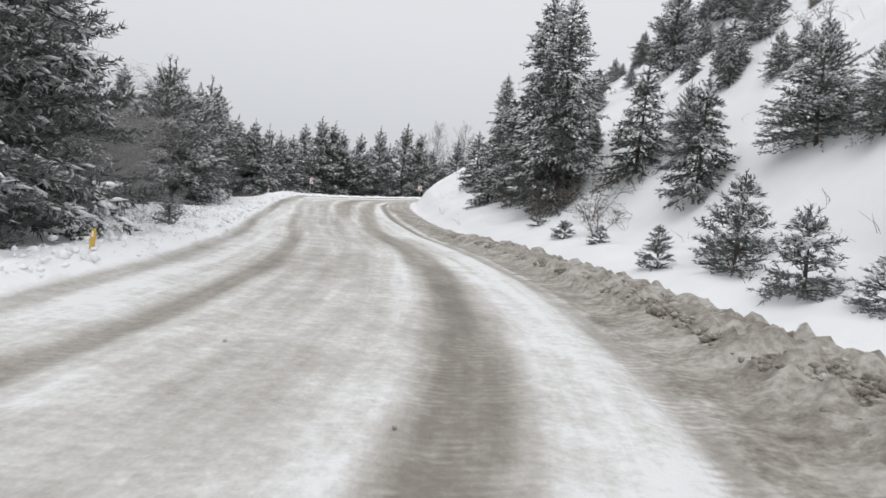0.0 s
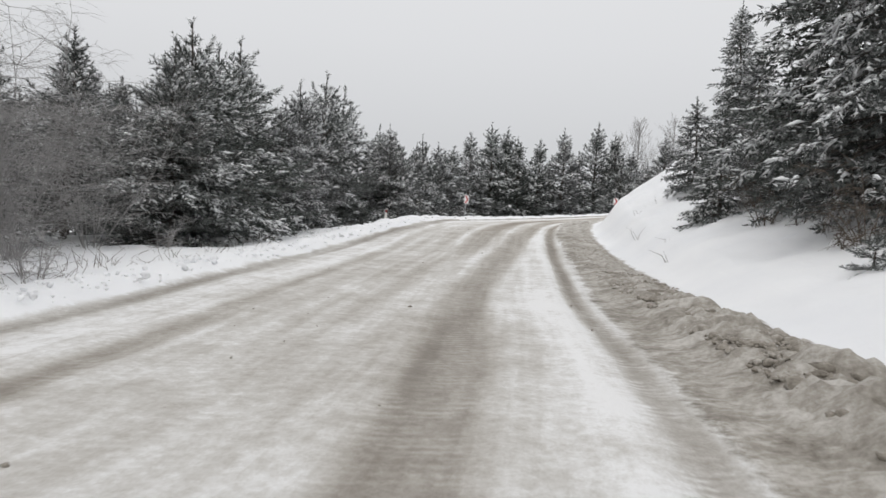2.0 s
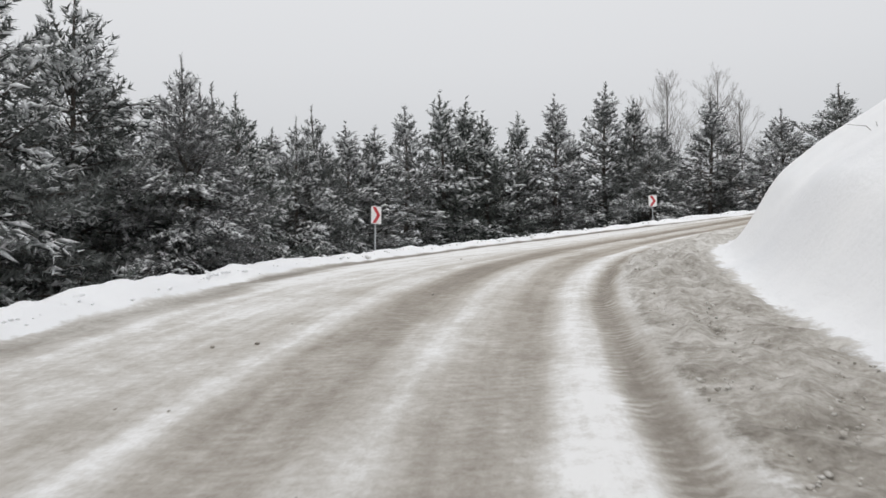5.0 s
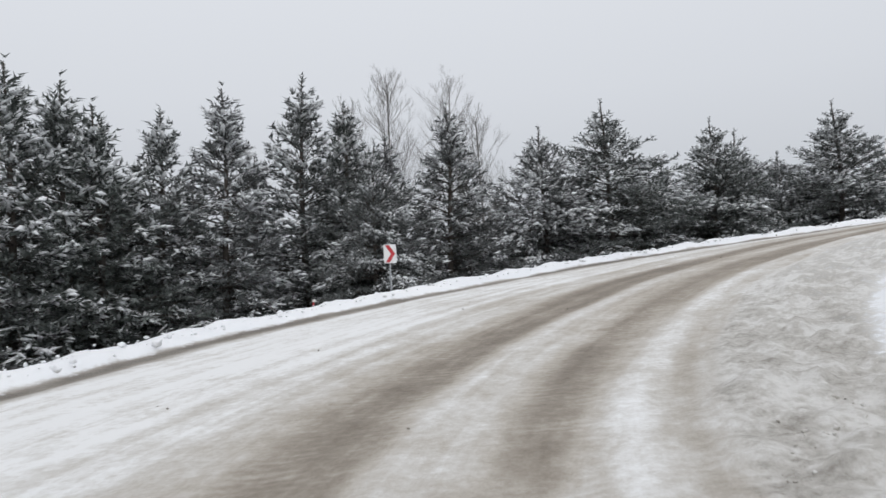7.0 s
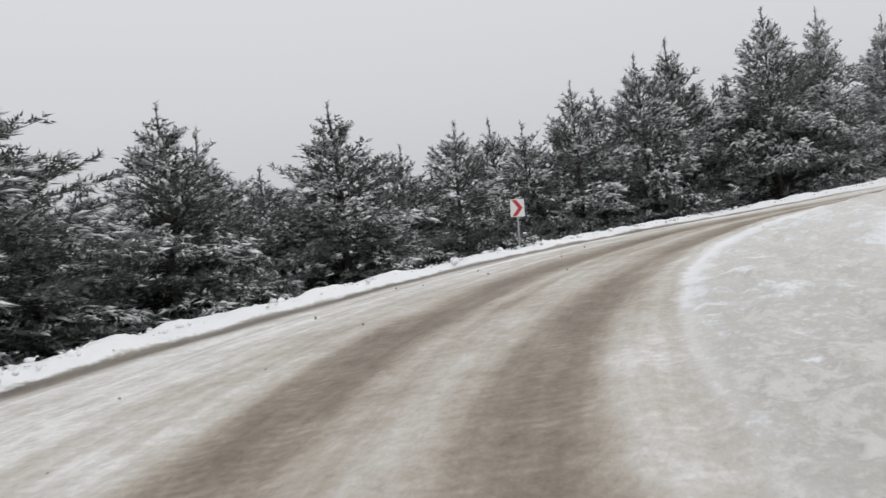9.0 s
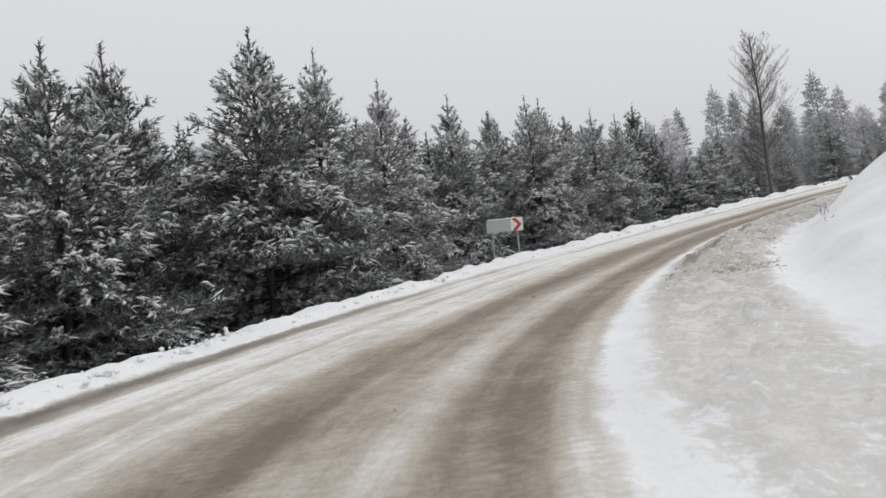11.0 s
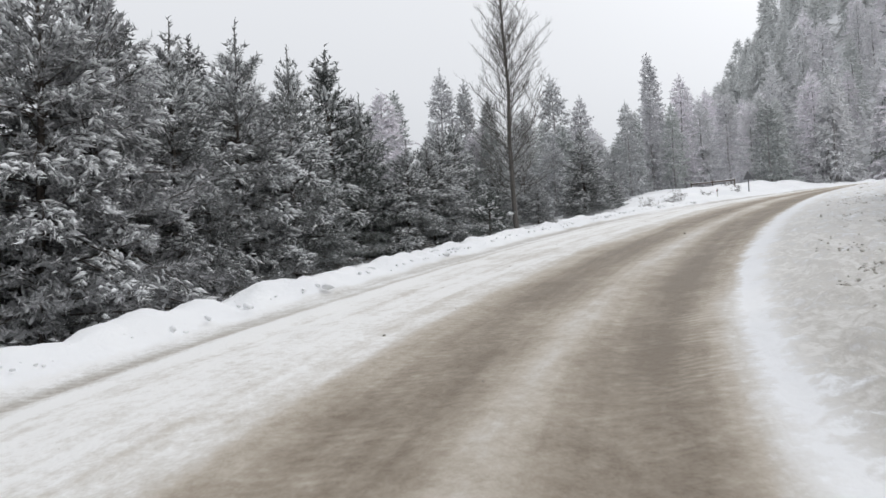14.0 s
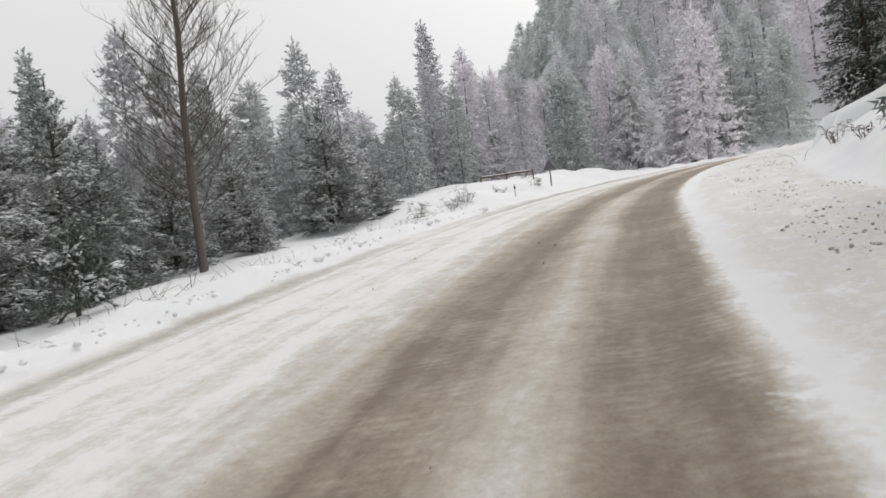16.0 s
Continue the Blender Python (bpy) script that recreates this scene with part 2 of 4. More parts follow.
# ---------------------------------------------------------------- ground plan
# The line that the right-hand lane follows, with its height: straight, a right-hand hairpin, and on uphill.
ROAD = [
    (-6.11, -29.35, -1.19),
    (-2.04, -9.79, -0.40),
    (0.87, 4.92, 0.20),
    (0.24, 17.87, 0.65),
    (-1.99, 29.66, 1.02),
    (-3.71, 39.51, 1.50),
    (-5.04, 47.40, 2.13),
    (-5.46, 54.37, 2.69),
    (-4.36, 60.25, 3.06),
    (-1.63, 65.57, 3.54),
    (2.50, 69.90, 4.26),
    (7.71, 72.75, 5.04),
    (13.58, 73.98, 5.73),
    (20.52, 73.47, 6.40),
    (27.84, 70.31, 7.04),
    (34.45, 65.83, 7.80),
    (40.86, 59.51, 8.81),
    (46.45, 51.26, 9.99),
    (51.62, 41.54, 11.22),
    (56.51, 30.59, 12.43),
    (60.48, 16.85, 13.75),
    (61.75, 2.45, 14.95),
    (58.52, -12.71, 16.10),
    (49.83, -27.08, 17.10),
    (38.30, -38.71, 18.00),
]


def curve_through(points, step):
    """Even steps along a smooth curve through the points."""
    p = np.array(points, float)
    q = np.vstack([2 * p[0] - p[1], p, 2 * p[-1] - p[-2]])
    out = []
    for i in range(1, len(q) - 2):
        n = max(2, int(np.linalg.norm(q[i + 1] - q[i]) / step * 4))
        u = np.linspace(0, 1, n, endpoint=False)[:, None]
        a, b, c, d = q[i - 1], q[i], q[i + 1], q[i + 2]
        out.append(0.5 * (2 * b + (c - a) * u + (2 * a - 5 * b + 4 * c - d) * u ** 2 + (3 * b - a - 3 * c + d) * u ** 3))
    out = np.vstack(out + [p[-1:]])
    s = np.r_[0, np.cumsum(np.linalg.norm(np.diff(out[:, :2], axis=0), axis=1))]
    even = np.arange(0, s[-1], step)
    return np.stack([np.interp(even, s, out[:, k]) for k in range(3)], 1), even


LINE, S = curve_through(ROAD, 0.5)
S = S - 30.0
TAN = np.gradient(LINE[:, :2], axis=0)
TAN /= np.linalg.norm(TAN, axis=1)[:, None]
NOR = np.stack([-TAN[:, 1], TAN[:, 0]], 1)

# widths and slopes along the road: s in metres, d to the left of the line


def outer_edge(s):
    return np.interp(s, [0, 40, 52, 62, 68, 76, 84, 92, 108, 116, 135, 160], [5.6, 6.0, 5.4, 7.3, 8.2, 7.4, 6.6, 6.0, 6.6, 5.9, 6.2, 5.5])


def slope_foot(s):
    return np.interp(s, [0, 20, 40, 60, 80, 105, 120, 165], [4.0, 3.5, 3.0, 2.9, 3.6, 3.3, 4.0, 4.6])


def berm_start(s):
    """Where the ploughed bank begins beside the lane."""
    return np.interp(s, [0, 28, 40], [2.3, 2.1, 1.35])


def smooth(x, a, b):
    u = np.clip((x - a) / (b - a), 0, 1)
    return u * u * (3 - 2 * u)


def lattice(ix, iy, seed):
    h = (ix * 374761393 + iy * 668265263 + seed * 2147483647) & 0xFFFFFFFF
    h = ((h ^ (h >> 13)) * 1274126177) & 0xFFFFFFFF
    return ((h ^ (h >> 16)) & 0xFFFF) / 32767.5 - 1.0


def field(x, y, scale, seed=0, octaves=3):
    """Smooth uneven relief, about -1 to 1, whose coarsest lumps are scale metres wide."""
    total, gain = 0.0, 1.0
    for o in range(octaves):
        u, v = x / scale + 17.3 * o + seed * 3.1, y / scale - 9.7 * o + seed * 1.7
        iu, iv = np.floor(u).astype(np.int64), np.floor(v).astype(np.int64)
        fu, fv = u - iu, v - iv
        fu, fv = fu * fu * (3 - 2 * fu), fv * fv * (3 - 2 * fv)
        k = int(seed * 7 + o * 131 + 3)
        a = lattice(iu, iv, k) * (1 - fu) + lattice(iu + 1, iv, k) * fu
        b = lattice(iu, iv + 1, k) * (1 - fu) + lattice(iu + 1, iv + 1, k) * fu
        total = total + gain * (a * (1 - fv) + b * fv)
        gain, scale = gain * 0.5, scale * 0.5
    return total * 0.8


def verge(s, d):
    """Height over the road's line, well outside the lane."""
    k = -d - slope_foot(s)
    near = np.interp(s, [0, 25, 40, 50, 66, 78, 104, 113, 124, 140, 170], [0.20, 0.22, 0.45, 0.80, 0.80, 0.20, 0.24, 0.72, 0.72, 0.45, 0.45])
    far = np.interp(s, [0, 25, 45, 66, 78, 104, 113, 170], [1.15, 1.15, 0.85, 0.60, 0.35, 0.38, 0.60, 0.62])
    kk = np.maximum(k, 0)
    bend = np.interp(s, [0, 30, 45, 66, 80, 170], [4.5, 4.0, 6.0, 7.0, 6.0, 6.0])
    inner = near * np.minimum(kk, bend) + far * np.clip(kk - bend, 0, 16) + 0.12 * np.maximum(kk - bend - 16, 0)
    j = np.maximum(d - outer_edge(s) - 1.4, 0)
    fall = np.interp(s, [0, 45, 58, 90, 108, 125, 150], [0.04, 0.05, 0.30, 0.32, 0.22, 0.10, 0.0])
    outer = -fall * np.minimum(j, 22) - 0.25 * fall * np.maximum(j - 22, 0)
    drop = np.interp(s, [50, 58, 84, 94], [0.0, -0.2, -0.2, 0.0]) + np.interp(s, [156, 162, 174, 184], [0, 1.3, 1.3, 0]) * smooth(j, 0.2, 5.0)
    return np.where(d > 0, outer + drop, inner)


def lane_coordinates(x, y):
    i = np.argmin((x[..., None] - LINE[:, 0]) ** 2 + (y[..., None] - LINE[:, 1]) ** 2, axis=-1)
    ex, ey = x - LINE[i, 0], y - LINE[i, 1]
    return i, S[i] + ex * TAN[i, 0] + ey * TAN[i, 1], ex * NOR[i, 0] + ey * NOR[i, 1]


def ground_height(x, y):
    """Height of the open ground. Near the inside of the bend several stretches of road share one hill."""
    x, y = np.atleast_1d(np.asarray(x, float)), np.atleast_1d(np.asarray(y, float))
    some = slice(0, len(LINE), 4)
    px, py, pz = LINE[some].T
    r = np.sqrt((x[:, None] - px) ** 2 + (y[:, None] - py) ** 2)
    dx, dy = x[:, None] - px, y[:, None] - py
    side = dx * NOR[some, 0] + dy * NOR[some, 1]
    sign = np.sign(side[np.arange(len(x)), r.argmin(1)])[:, None]
    w = np.exp(-(r - r.min(1, keepdims=True)) / 1.2)
    w /= w.sum(1, keepdims=True)
    z = (w * (pz + verge(S[some][None], sign * r))).sum(1)
    z += (0.15 * field(x, y, 2.4, 1) + 0.07 * field(x, y, 1.1, 11, 2)) * smooth(r.min(1), 2, 5) + 0.45 * field(x, y, 9.0, 2, 2) * smooth(r.min(1), 8, 20)
    # wooded hillside beyond the end of the road
    across = (x - 74.71) * 0.7702 + (y - 10.14) * 0.6378
    ahead = (x - 74.71) * 0.6378 + (y - 10.14) * -0.7702
    z += 0.72 * np.clip(ahead - 12, 0, 90) * smooth(ahead, 8, 30) * smooth(-across, -16, 32)
    return z


def sheet(name, verts, faces, materials, smooth_shade=True):
    me = bpy.data.meshes.new(name)
    v, f = np.asarray(verts, np.float32), np.asarray(faces, np.int32)
    me.vertices.add(len(v))
    me.vertices.foreach_set("co", v.ravel())
    me.loops.add(f.size)
    me.loops.foreach_set("vertex_index", f.ravel())
    me.polygons.add(len(f))
    me.polygons.foreach_set("loop_start", np.arange(0, f.size, f.shape[1], dtype=np.int32))
    me.polygons.foreach_set("loop_total", np.full(len(f), f.shape[1], np.int32))
    if smooth_shade:
        me.polygons.foreach_set("use_smooth", np.ones(len(f), bool))
    for mat in materials:
        me.materials.append(mat)
    me.update()
    me.validate()
    return me


def grid_faces(rows, cols):
    a = np.arange(rows * cols).reshape(rows, cols)
    return np.stack([a[:-1, :-1], a[:-1, 1:], a[1:, 1:], a[1:, :-1]], -1).reshape(-1, 4)


def widening(lo, hi, step, far):
    out = list(np.arange(lo, hi, step))
    g = step
    while out[-1] < far:
        g *= 1.35
        out.append(out[-1] + g)
    g = step
    while out[0] > -far:
        g *= 1.35
        out.insert(0, out[0] - g)
    return np.array(out)


# one sheet of snow-covered ground to the horizon
gx, gy = np.meshgrid(widening(-50, 130, 0.8, 900), widening(-30, 120, 0.8, 900))
gz = ground_height(gx.ravel(), gy.ravel()).reshape(gx.shape)
li, ls, ld = lane_coordinates(gx, gy)
far_out = np.maximum(np.hypot(gx - 30, gy - 40) - 250, 0)
gz = np.where(far_out > 0, gz * np.exp(-far_out / 200), gz)
under = smooth(ld, -5.4, -4.4) * (1 - smooth(ld, outer_edge(ls) + 2.0, outer_edge(ls) + 3.0)) * (np.abs(ld) < 16) * (ls < S[-1] - 6)
gz = gz - under * 1.0
ground = new("ground", sheet("ground", np.stack([gx, gy, gz], -1).reshape(-1, 3), grid_faces(*gx.shape), [SNOW]))
tagged(ground, "snow-covered ground falling away outside the bend", "ground", kind="structure")


def camber(s):
    return np.interp(s, [50, 58, 84, 94], [0.0, -0.03, -0.03, 0.0])


# bands worn into the packed snow: knots along the road with the band's middle, its strength and its half width
BANDS = (
    ((0, 30, 51, 74, 86, 105, 132), (0.55, 0.95, -0.05, 0.05, -0.1, -0.2, -0.2), (0.62, 0.45, 0.35, 0.45, 0.38, 0.36, 0.36), 0.46, 4),
    ((0, 30, 51, 74, 86, 105, 132), (2.3, 2.2, 1.45, 2.0, 2.2, 1.75, 1.6), (0.12, 0.18, 0.48, 0.45, 0.38, 0.33, 0.33), 0.55, 4),
    ((0, 15, 30, 51, 74, 86, 105, 132), (4.0, 4.0, 4.2, 4.3, 3.6, 3.8, 4.4, 4.6), (0.42, 0.50, 0.28, 0.10, 0.10, 0.12, 0.14, 0.12), 0.26, 3),
    ((0, 22, 32, 55, 62, 100, 105), (-1.2, -1.1, -1.0, -1.05, -1.1, -0.8, -0.7), (0.25, 0.4, 0.6, 0.55, 0.1, 0.15, 0.2), 0.17, 3),
    ((60, 74, 86, 105, 120, 132), (1.0, 1.1, 1.1, 1.0, 0.9, 0.7), (0.0, 0.10, 0.20, 0.28, 0.29, 0.29), 1.65, 8),
    ((0, 30, 60, 132), (3.0, 3.2, 3.0, 3.0), (0.04, 0.18, 0.12, 0.0), 0.7, 3),
    ((0, 40, 130, 160), (5.6, 5.6, 5.4, 5.3), (0.05, 0.12, 0.25, 0.25), 0.12, 3),
    ((86, 98, 132), (0.75, 0.75, 0.75), (0.0, -0.12, -0.14), 0.28, 3),
)


def build_road():
    s = np.concatenate([np.arange(-14, 140, 0.17), np.arange(140, min(205.0, S[-1] - 2), 0.3)])
    d = np.concatenate([np.arange(-8.6, -4.6, 0.2), np.arange(-4.6, -1.0, 0.075), np.arange(-1.0, 5.0, 0.11), np.arange(5.0, 10.5, 0.10), np.arange(10.5, 14.6, 0.25)])
    ss, dd = np.meshgrid(s, d, indexing="ij")
    base = [np.interp(s, S, LINE[:, k]) for k in range(3)]
    nx, ny = np.interp(s, S, NOR[:, 0]), np.interp(s, S, NOR[:, 1])
    nn = np.hypot(nx, ny)
    x = base[0][:, None] + dd * (nx / nn)[:, None]
    y = base[1][:, None] + dd * (ny / nn)[:, None]
    open_z = ground_height(x.ravel(), y.ravel()).reshape(x.shape)
    edge, foot = outer_edge(ss), slope_foot(ss)
    k = dd - edge
    lane_z = base[2][:, None] + camber(ss) * np.clip(dd, 0, edge)
    # worn bands: lower and darker
    wob = 0.16 * field(ss, 0 * ss, 9.0, 4, 2)
    cover = np.interp(ss, [0, 30, 45, 60], [0.83, 0.82, 0.80, 0.72]) + 0 * dd
    tread = 0 * dd
    for knots, middle, strength, half, power in BANDS:
        c, a = np.interp(ss, knots, middle), np.interp(ss, knots, strength)
        band = np.exp(-(np.abs(dd + wob - c) / half) ** power)
        cover = cover - a * band
        tread = tread + np.minimum(a * 2.2, 1) * (half < 0.2) * (np.exp(-((dd + wob - c - half * 0.75) / 0.13) ** 2) + 0.6 * np.exp(-((dd + wob - c + half * 0.6) / 0.11) ** 2))
        tread = tread + 0.55 * np.clip(a * 1.6, 0, 1) * band * (half < 1)
        lane_z = lane_z - 0.05 * a * band
    cover = cover - np.interp(ss, [0, 50, 60, 95, 110], [0.25, 0.45, 0.95, 0.85, 0.30]) * np.exp(-((k + 0.2) / 0.34) ** 2) + np.interp(ss, [60, 70, 100], [0.18, 0.05, 0.0]) * np.exp(-((dd + wob + 0.62) / 0.3) ** 2)
    cover = cover + 0.10 * smooth(dd, 4.2, 5.0) + np.interp(ss, [46, 58, 66, 76, 92, 112], [0.0, 0.20, 0.18, 0.03, 0.04, 0.24]) * smooth(dd + wob, 2.5, 3.4)
    lane_z = lane_z + 0.03 * np.exp(-((dd + wob + 0.65) / 0.25) ** 2) + 0.016 * field(x, y, 1.1, 3, 2) + 0.014 * field(ss * 0.25, dd * 2.0, 0.9, 12, 2)
    # ploughed slush on the inside
    high = np.interp(ss, [0, 6, 24, 32, 50, 53, 56, 60, 90, 104, 108, 122, 128, 160], [0.30, 0.36, 0.30, 0.14, 0.12, 0.26, 0.22, 0.14, 0.10, 0.18, 0.26, 0.20, 0.12, 0.12])
    mid_d = 0.5 * (berm_start(ss) + foot)
    lump = np.exp(-(np.abs(-dd - mid_d) / (0.55 * (foot - berm_start(ss) + 0.15))) ** 4)
    rough = np.abs(field(x, y, 0.42, 1, 4)) * 2.0 - 0.5 + 0.30 * field(x, y, 1.5, 4, 2)
    lane_z = lane_z + np.maximum(high * lump * (0.80 + 0.5 * rough), 0) + 0.035 * lump * field(x, y, 0.25, 7, 2)
    # snow ridge left by the plough on the outside
    ridge_h = np.interp(ss, [0, 30, 50, 60, 95, 110, 160], [0.10, 0.14, 0.20, 0.15, 0.14, 0.22, 0.22])
    ridge = ridge_h * np.exp(-(np.abs(k - 0.75) / 0.6) ** 2.5) * (1 + 0.7 * field(x, y, 0.7, 5, 3) + 0.35 * field(x, y, 2.2, 6, 2))
    lane_z = lane_z + np.maximum(ridge, 0) + 0.06 * smooth(k, -0.2, 0.6)
    a_in = smooth(-dd, foot - 0.3, foot + 1.3)
    a_out = smooth(k, 1.2, 2.6)
    blend = np.maximum(a_in, a_out)
    z = lane_z * (1 - blend) + (open_z + 0.02) * blend
    z = z + 0.04 * field(x, y, 0.8, 9, 3) * np.maximum(a_in * (1 - smooth(-dd, 5, 6.4)), smooth(k, 0.2, 0.8) * (1 - smooth(dd, 10, 12.5)))
    z = z - 0.25 * smooth(-dd, 7.1, 8.5) - 0.28 * smooth(dd, 12.9, 14.4)
    me = sheet("road", np.stack([x, y, z], -1).reshape(-1, 3), grid_faces(*x.shape), [ROADSNOW])
    uv = me.uv_layers.new(name="along")
    corner = np.empty(len(me.loops), np.int32)
    me.loops.foreach_get("vertex_index", corner)
    uv.data.foreach_set("uv", np.stack([ss.ravel()[corner], dd.ravel()[corner]], -1).astype(np.float32).ravel())
    white = np.interp(ss, [74, 86, 97, 101, 109, 114], [0.0, 0.10, 0.25, 0.1, 0.1, 0.12])
    inside = np.interp(ss, [74, 86], [0.0, 0.78])
    lane = smooth(dd, -1.75 + 0.45 * inside, -1.05 + 0.85 * inside) * (1 - smooth(k, -0.35, 0.45))
    slush = (1 - smooth(-dd, foot - 0.5, foot + 0.4)) * smooth(-dd, 0.6 + white, 1.4 + white)
    slush = slush * np.interp(ss, [0, 60, 72, 88, 102, 108, 126, 140], [1.0, 1.0, 0.72, 0.52, 0.72, 0.76, 0.62, 0.50])
    sand = np.interp(ss, [0, 46, 58, 70, 90, 105, 150], [0.1, 0.2, 0.5, 0.65, 0.75, 0.9, 1.0])
    sand = sand * np.where(dd < -1.0, np.interp(ss, [97, 102, 114, 121], [1.0, 0.72, 0.72, 1.0]), 1.0)
    rut = np.exp(-(np.abs(dd + np.interp(ss, [103, 113], [1.55, 1.8])) / 0.17) ** 3) * smooth(ss, 102, 105) * (1 - smooth(ss, 110, 114))
    lane, cover, tread = np.maximum(lane, 1.3 * rut), cover - 0.55 * rut, tread + 0.6 * rut
    sand = sand * (1 - 0.85 * np.exp(-((k + 0.2) / 0.5) ** 2))
    for name, values in (("sand", sand), ("lane", lane), ("slush", slush), ("cover", cover), ("tread", tread)):
        me.attributes.new(name, 'FLOAT', 'POINT').data.foreach_set("value", values.ravel().astype(np.float32))
    return tagged(new("road", me), "snow-packed two-lane road with sanded wheel tracks", "road", kind="structure")


road = build_road()


def place(s, d):
    """A spot s metres along the road and d metres to its left: x, y and the ground's height."""
    p = [np.interp(s, S, LINE[:, k]) for k in range(2)]
    nx, ny = np.interp(s, S, NOR[:, 0]), np.interp(s, S, NOR[:, 1])
    g = math.hypot(nx, ny)
    x, y = p[0] + d * nx / g, p[1] + d * ny / g
    if -1.3 < d < float(outer_edge(s)):
        z = float(np.interp(s, S, LINE[:, 2]))
    elif 0 < d < float(outer_edge(s)) + 1.6:
        z = float(np.interp(s, S, LINE[:, 2])) + float(camber(s)) * d + 0.12
    else:
        z = float(ground_height([x], [y])[0])
    return float(x), float(y), z


# ---------------------------------------------------------------- trees


def tube(points, radii, sides=4):
    """A tapering tube along points."""
    p = np.array(points, float)
    r = np.array(radii, float)
    t = np.gradient(p, axis=0)
    t /= np.linalg.norm(t, axis=1)[:, None] + 1e-9
    ref = np.where(np.abs(t[:, 2:3]) > 0.9, np.array([[1.0, 0, 0]]), np.array([[0, 0, 1.0]]))
    u = np.cross(t, ref)
    u /= np.linalg.norm(u, axis=1)[:, None] + 1e-9
    v = np.cross(t, u)
    ang = np.arange(sides) * 2 * np.pi / sides
    ring = p[:, None] + r[:, None, None] * (np.cos(ang)[None, :, None] * u[:, None] + np.sin(ang)[None, :, None] * v[:, None])
    n = len(p)
    a = np.arange(n * sides).reshape(n, sides)
    b = np.roll(a, -1, axis=1)
    f = np.stack([a[:-1], b[:-1], b[1:], a[1:]], -1).reshape(-1, 4)
    return ring.reshape(-1, 3), f


class Heap:
    """Collects vertices and faces of one mesh."""

    def __init__(self):
        self.v, self.f, self.n = [], [], 0

    def add(self, v, f):
        self.v.append(v)
        self.f.append(np.asarray(f) + self.n)
        self.n += len(v)

    def mesh(self, name, mat, shade=True):
        return sheet(name, np.vstack(self.v), np.vstack(self.f), [mat], shade)


def needle_tufts(at, way, length, reach, width, count, rng):
    """Short shoots at points, each a brush of narrow needle blades round its axis."""
    n = len(at)
    way = way / np.linalg.norm(way, axis=1)[:, None]
    ref = np.where(np.abs(way[:, 2:3]) > 0.9, np.array([[1.0, 0, 0]]), np.array([[0, 0, 1.0]]))
    u = np.cross(way, ref)
    u /= np.linalg.norm(u, axis=1)[:, None]
    v = np.cross(way, u)
    phi = rng.uniform(0, 2 * np.pi, (n, count, 1))
    spread = np.cos(phi) * u[:, None] + np.sin(phi) * v[:, None]
    root = at[:, None] + way[:, None] * length * rng.uniform(0, 1, (n, count, 1))
    ray = way[:, None] * 0.75 + spread * rng.uniform(0.5, 1.0, (n, count, 1))
    ray /= np.linalg.norm(ray, axis=2)[..., None]
    side = np.cross(ray, rng.normal(size=(n, count, 3)))
    side /= np.linalg.norm(side, axis=2)[..., None] + 1e-9
    tip = root + ray * reach * rng.uniform(0.6, 1.2, (n, count, 1))
    tri = np.stack([root - side * width, root + side * width, tip], 2)
    return tri.reshape(-1, 3), np.arange(n * count * 3).reshape(-1, 3)


def snow_caps(at, way, length, wide, thick, rng):
    """Small uneven cushions of snow lying on the shoots."""
    n = len(at)
    flat = way.copy()
    flat[:, 2] *= 0.6
    flat /= np.linalg.norm(flat, axis=1)[:, None]
    side = np.stack([-flat[:, 1], flat[:, 0], np.zeros(n)], 1)
    side /= np.linalg.norm(side, axis=1)[:, None] + 1e-9
    mid_ = at + way / np.linalg.norm(way, axis=1)[:, None] * length * 0.55
    ang = np.arange(6) * np.pi / 3
    grow = rng.uniform(0.55, 1.25, (n, 1, 1))
    ring = mid_[:, None] + (np.cos(ang)[None, :, None] * flat[:, None] * length * 0.62 + np.sin(ang)[None, :, None] * side[:, None] * wide) * rng.uniform(0.6, 1.2, (n, 6, 1)) * grow
    ring[:, :, 2] += rng.uniform(-0.02, 0.01, (n, 6))
    top = mid_ + np.stack([np.zeros(n), np.zeros(n), thick * grow[:, 0, 0] * rng.uniform(0.6, 1.3, n)], 1)
    low = mid_ - np.array([0, 0, 0.35 * thick])
    v = np.concatenate([ring, top[:, None], low[:, None]], 1)
    k = np.arange(6)
    f = np.concatenate([np.stack([k, (k + 1) % 6, np.full(6, 6)], 1), np.stack([(k + 1) % 6, k, np.full(6, 7)], 1)])
    return v.reshape(-1, 3), (f[None] + 8 * np.arange(n)[:, None, None]).reshape(-1, 3)


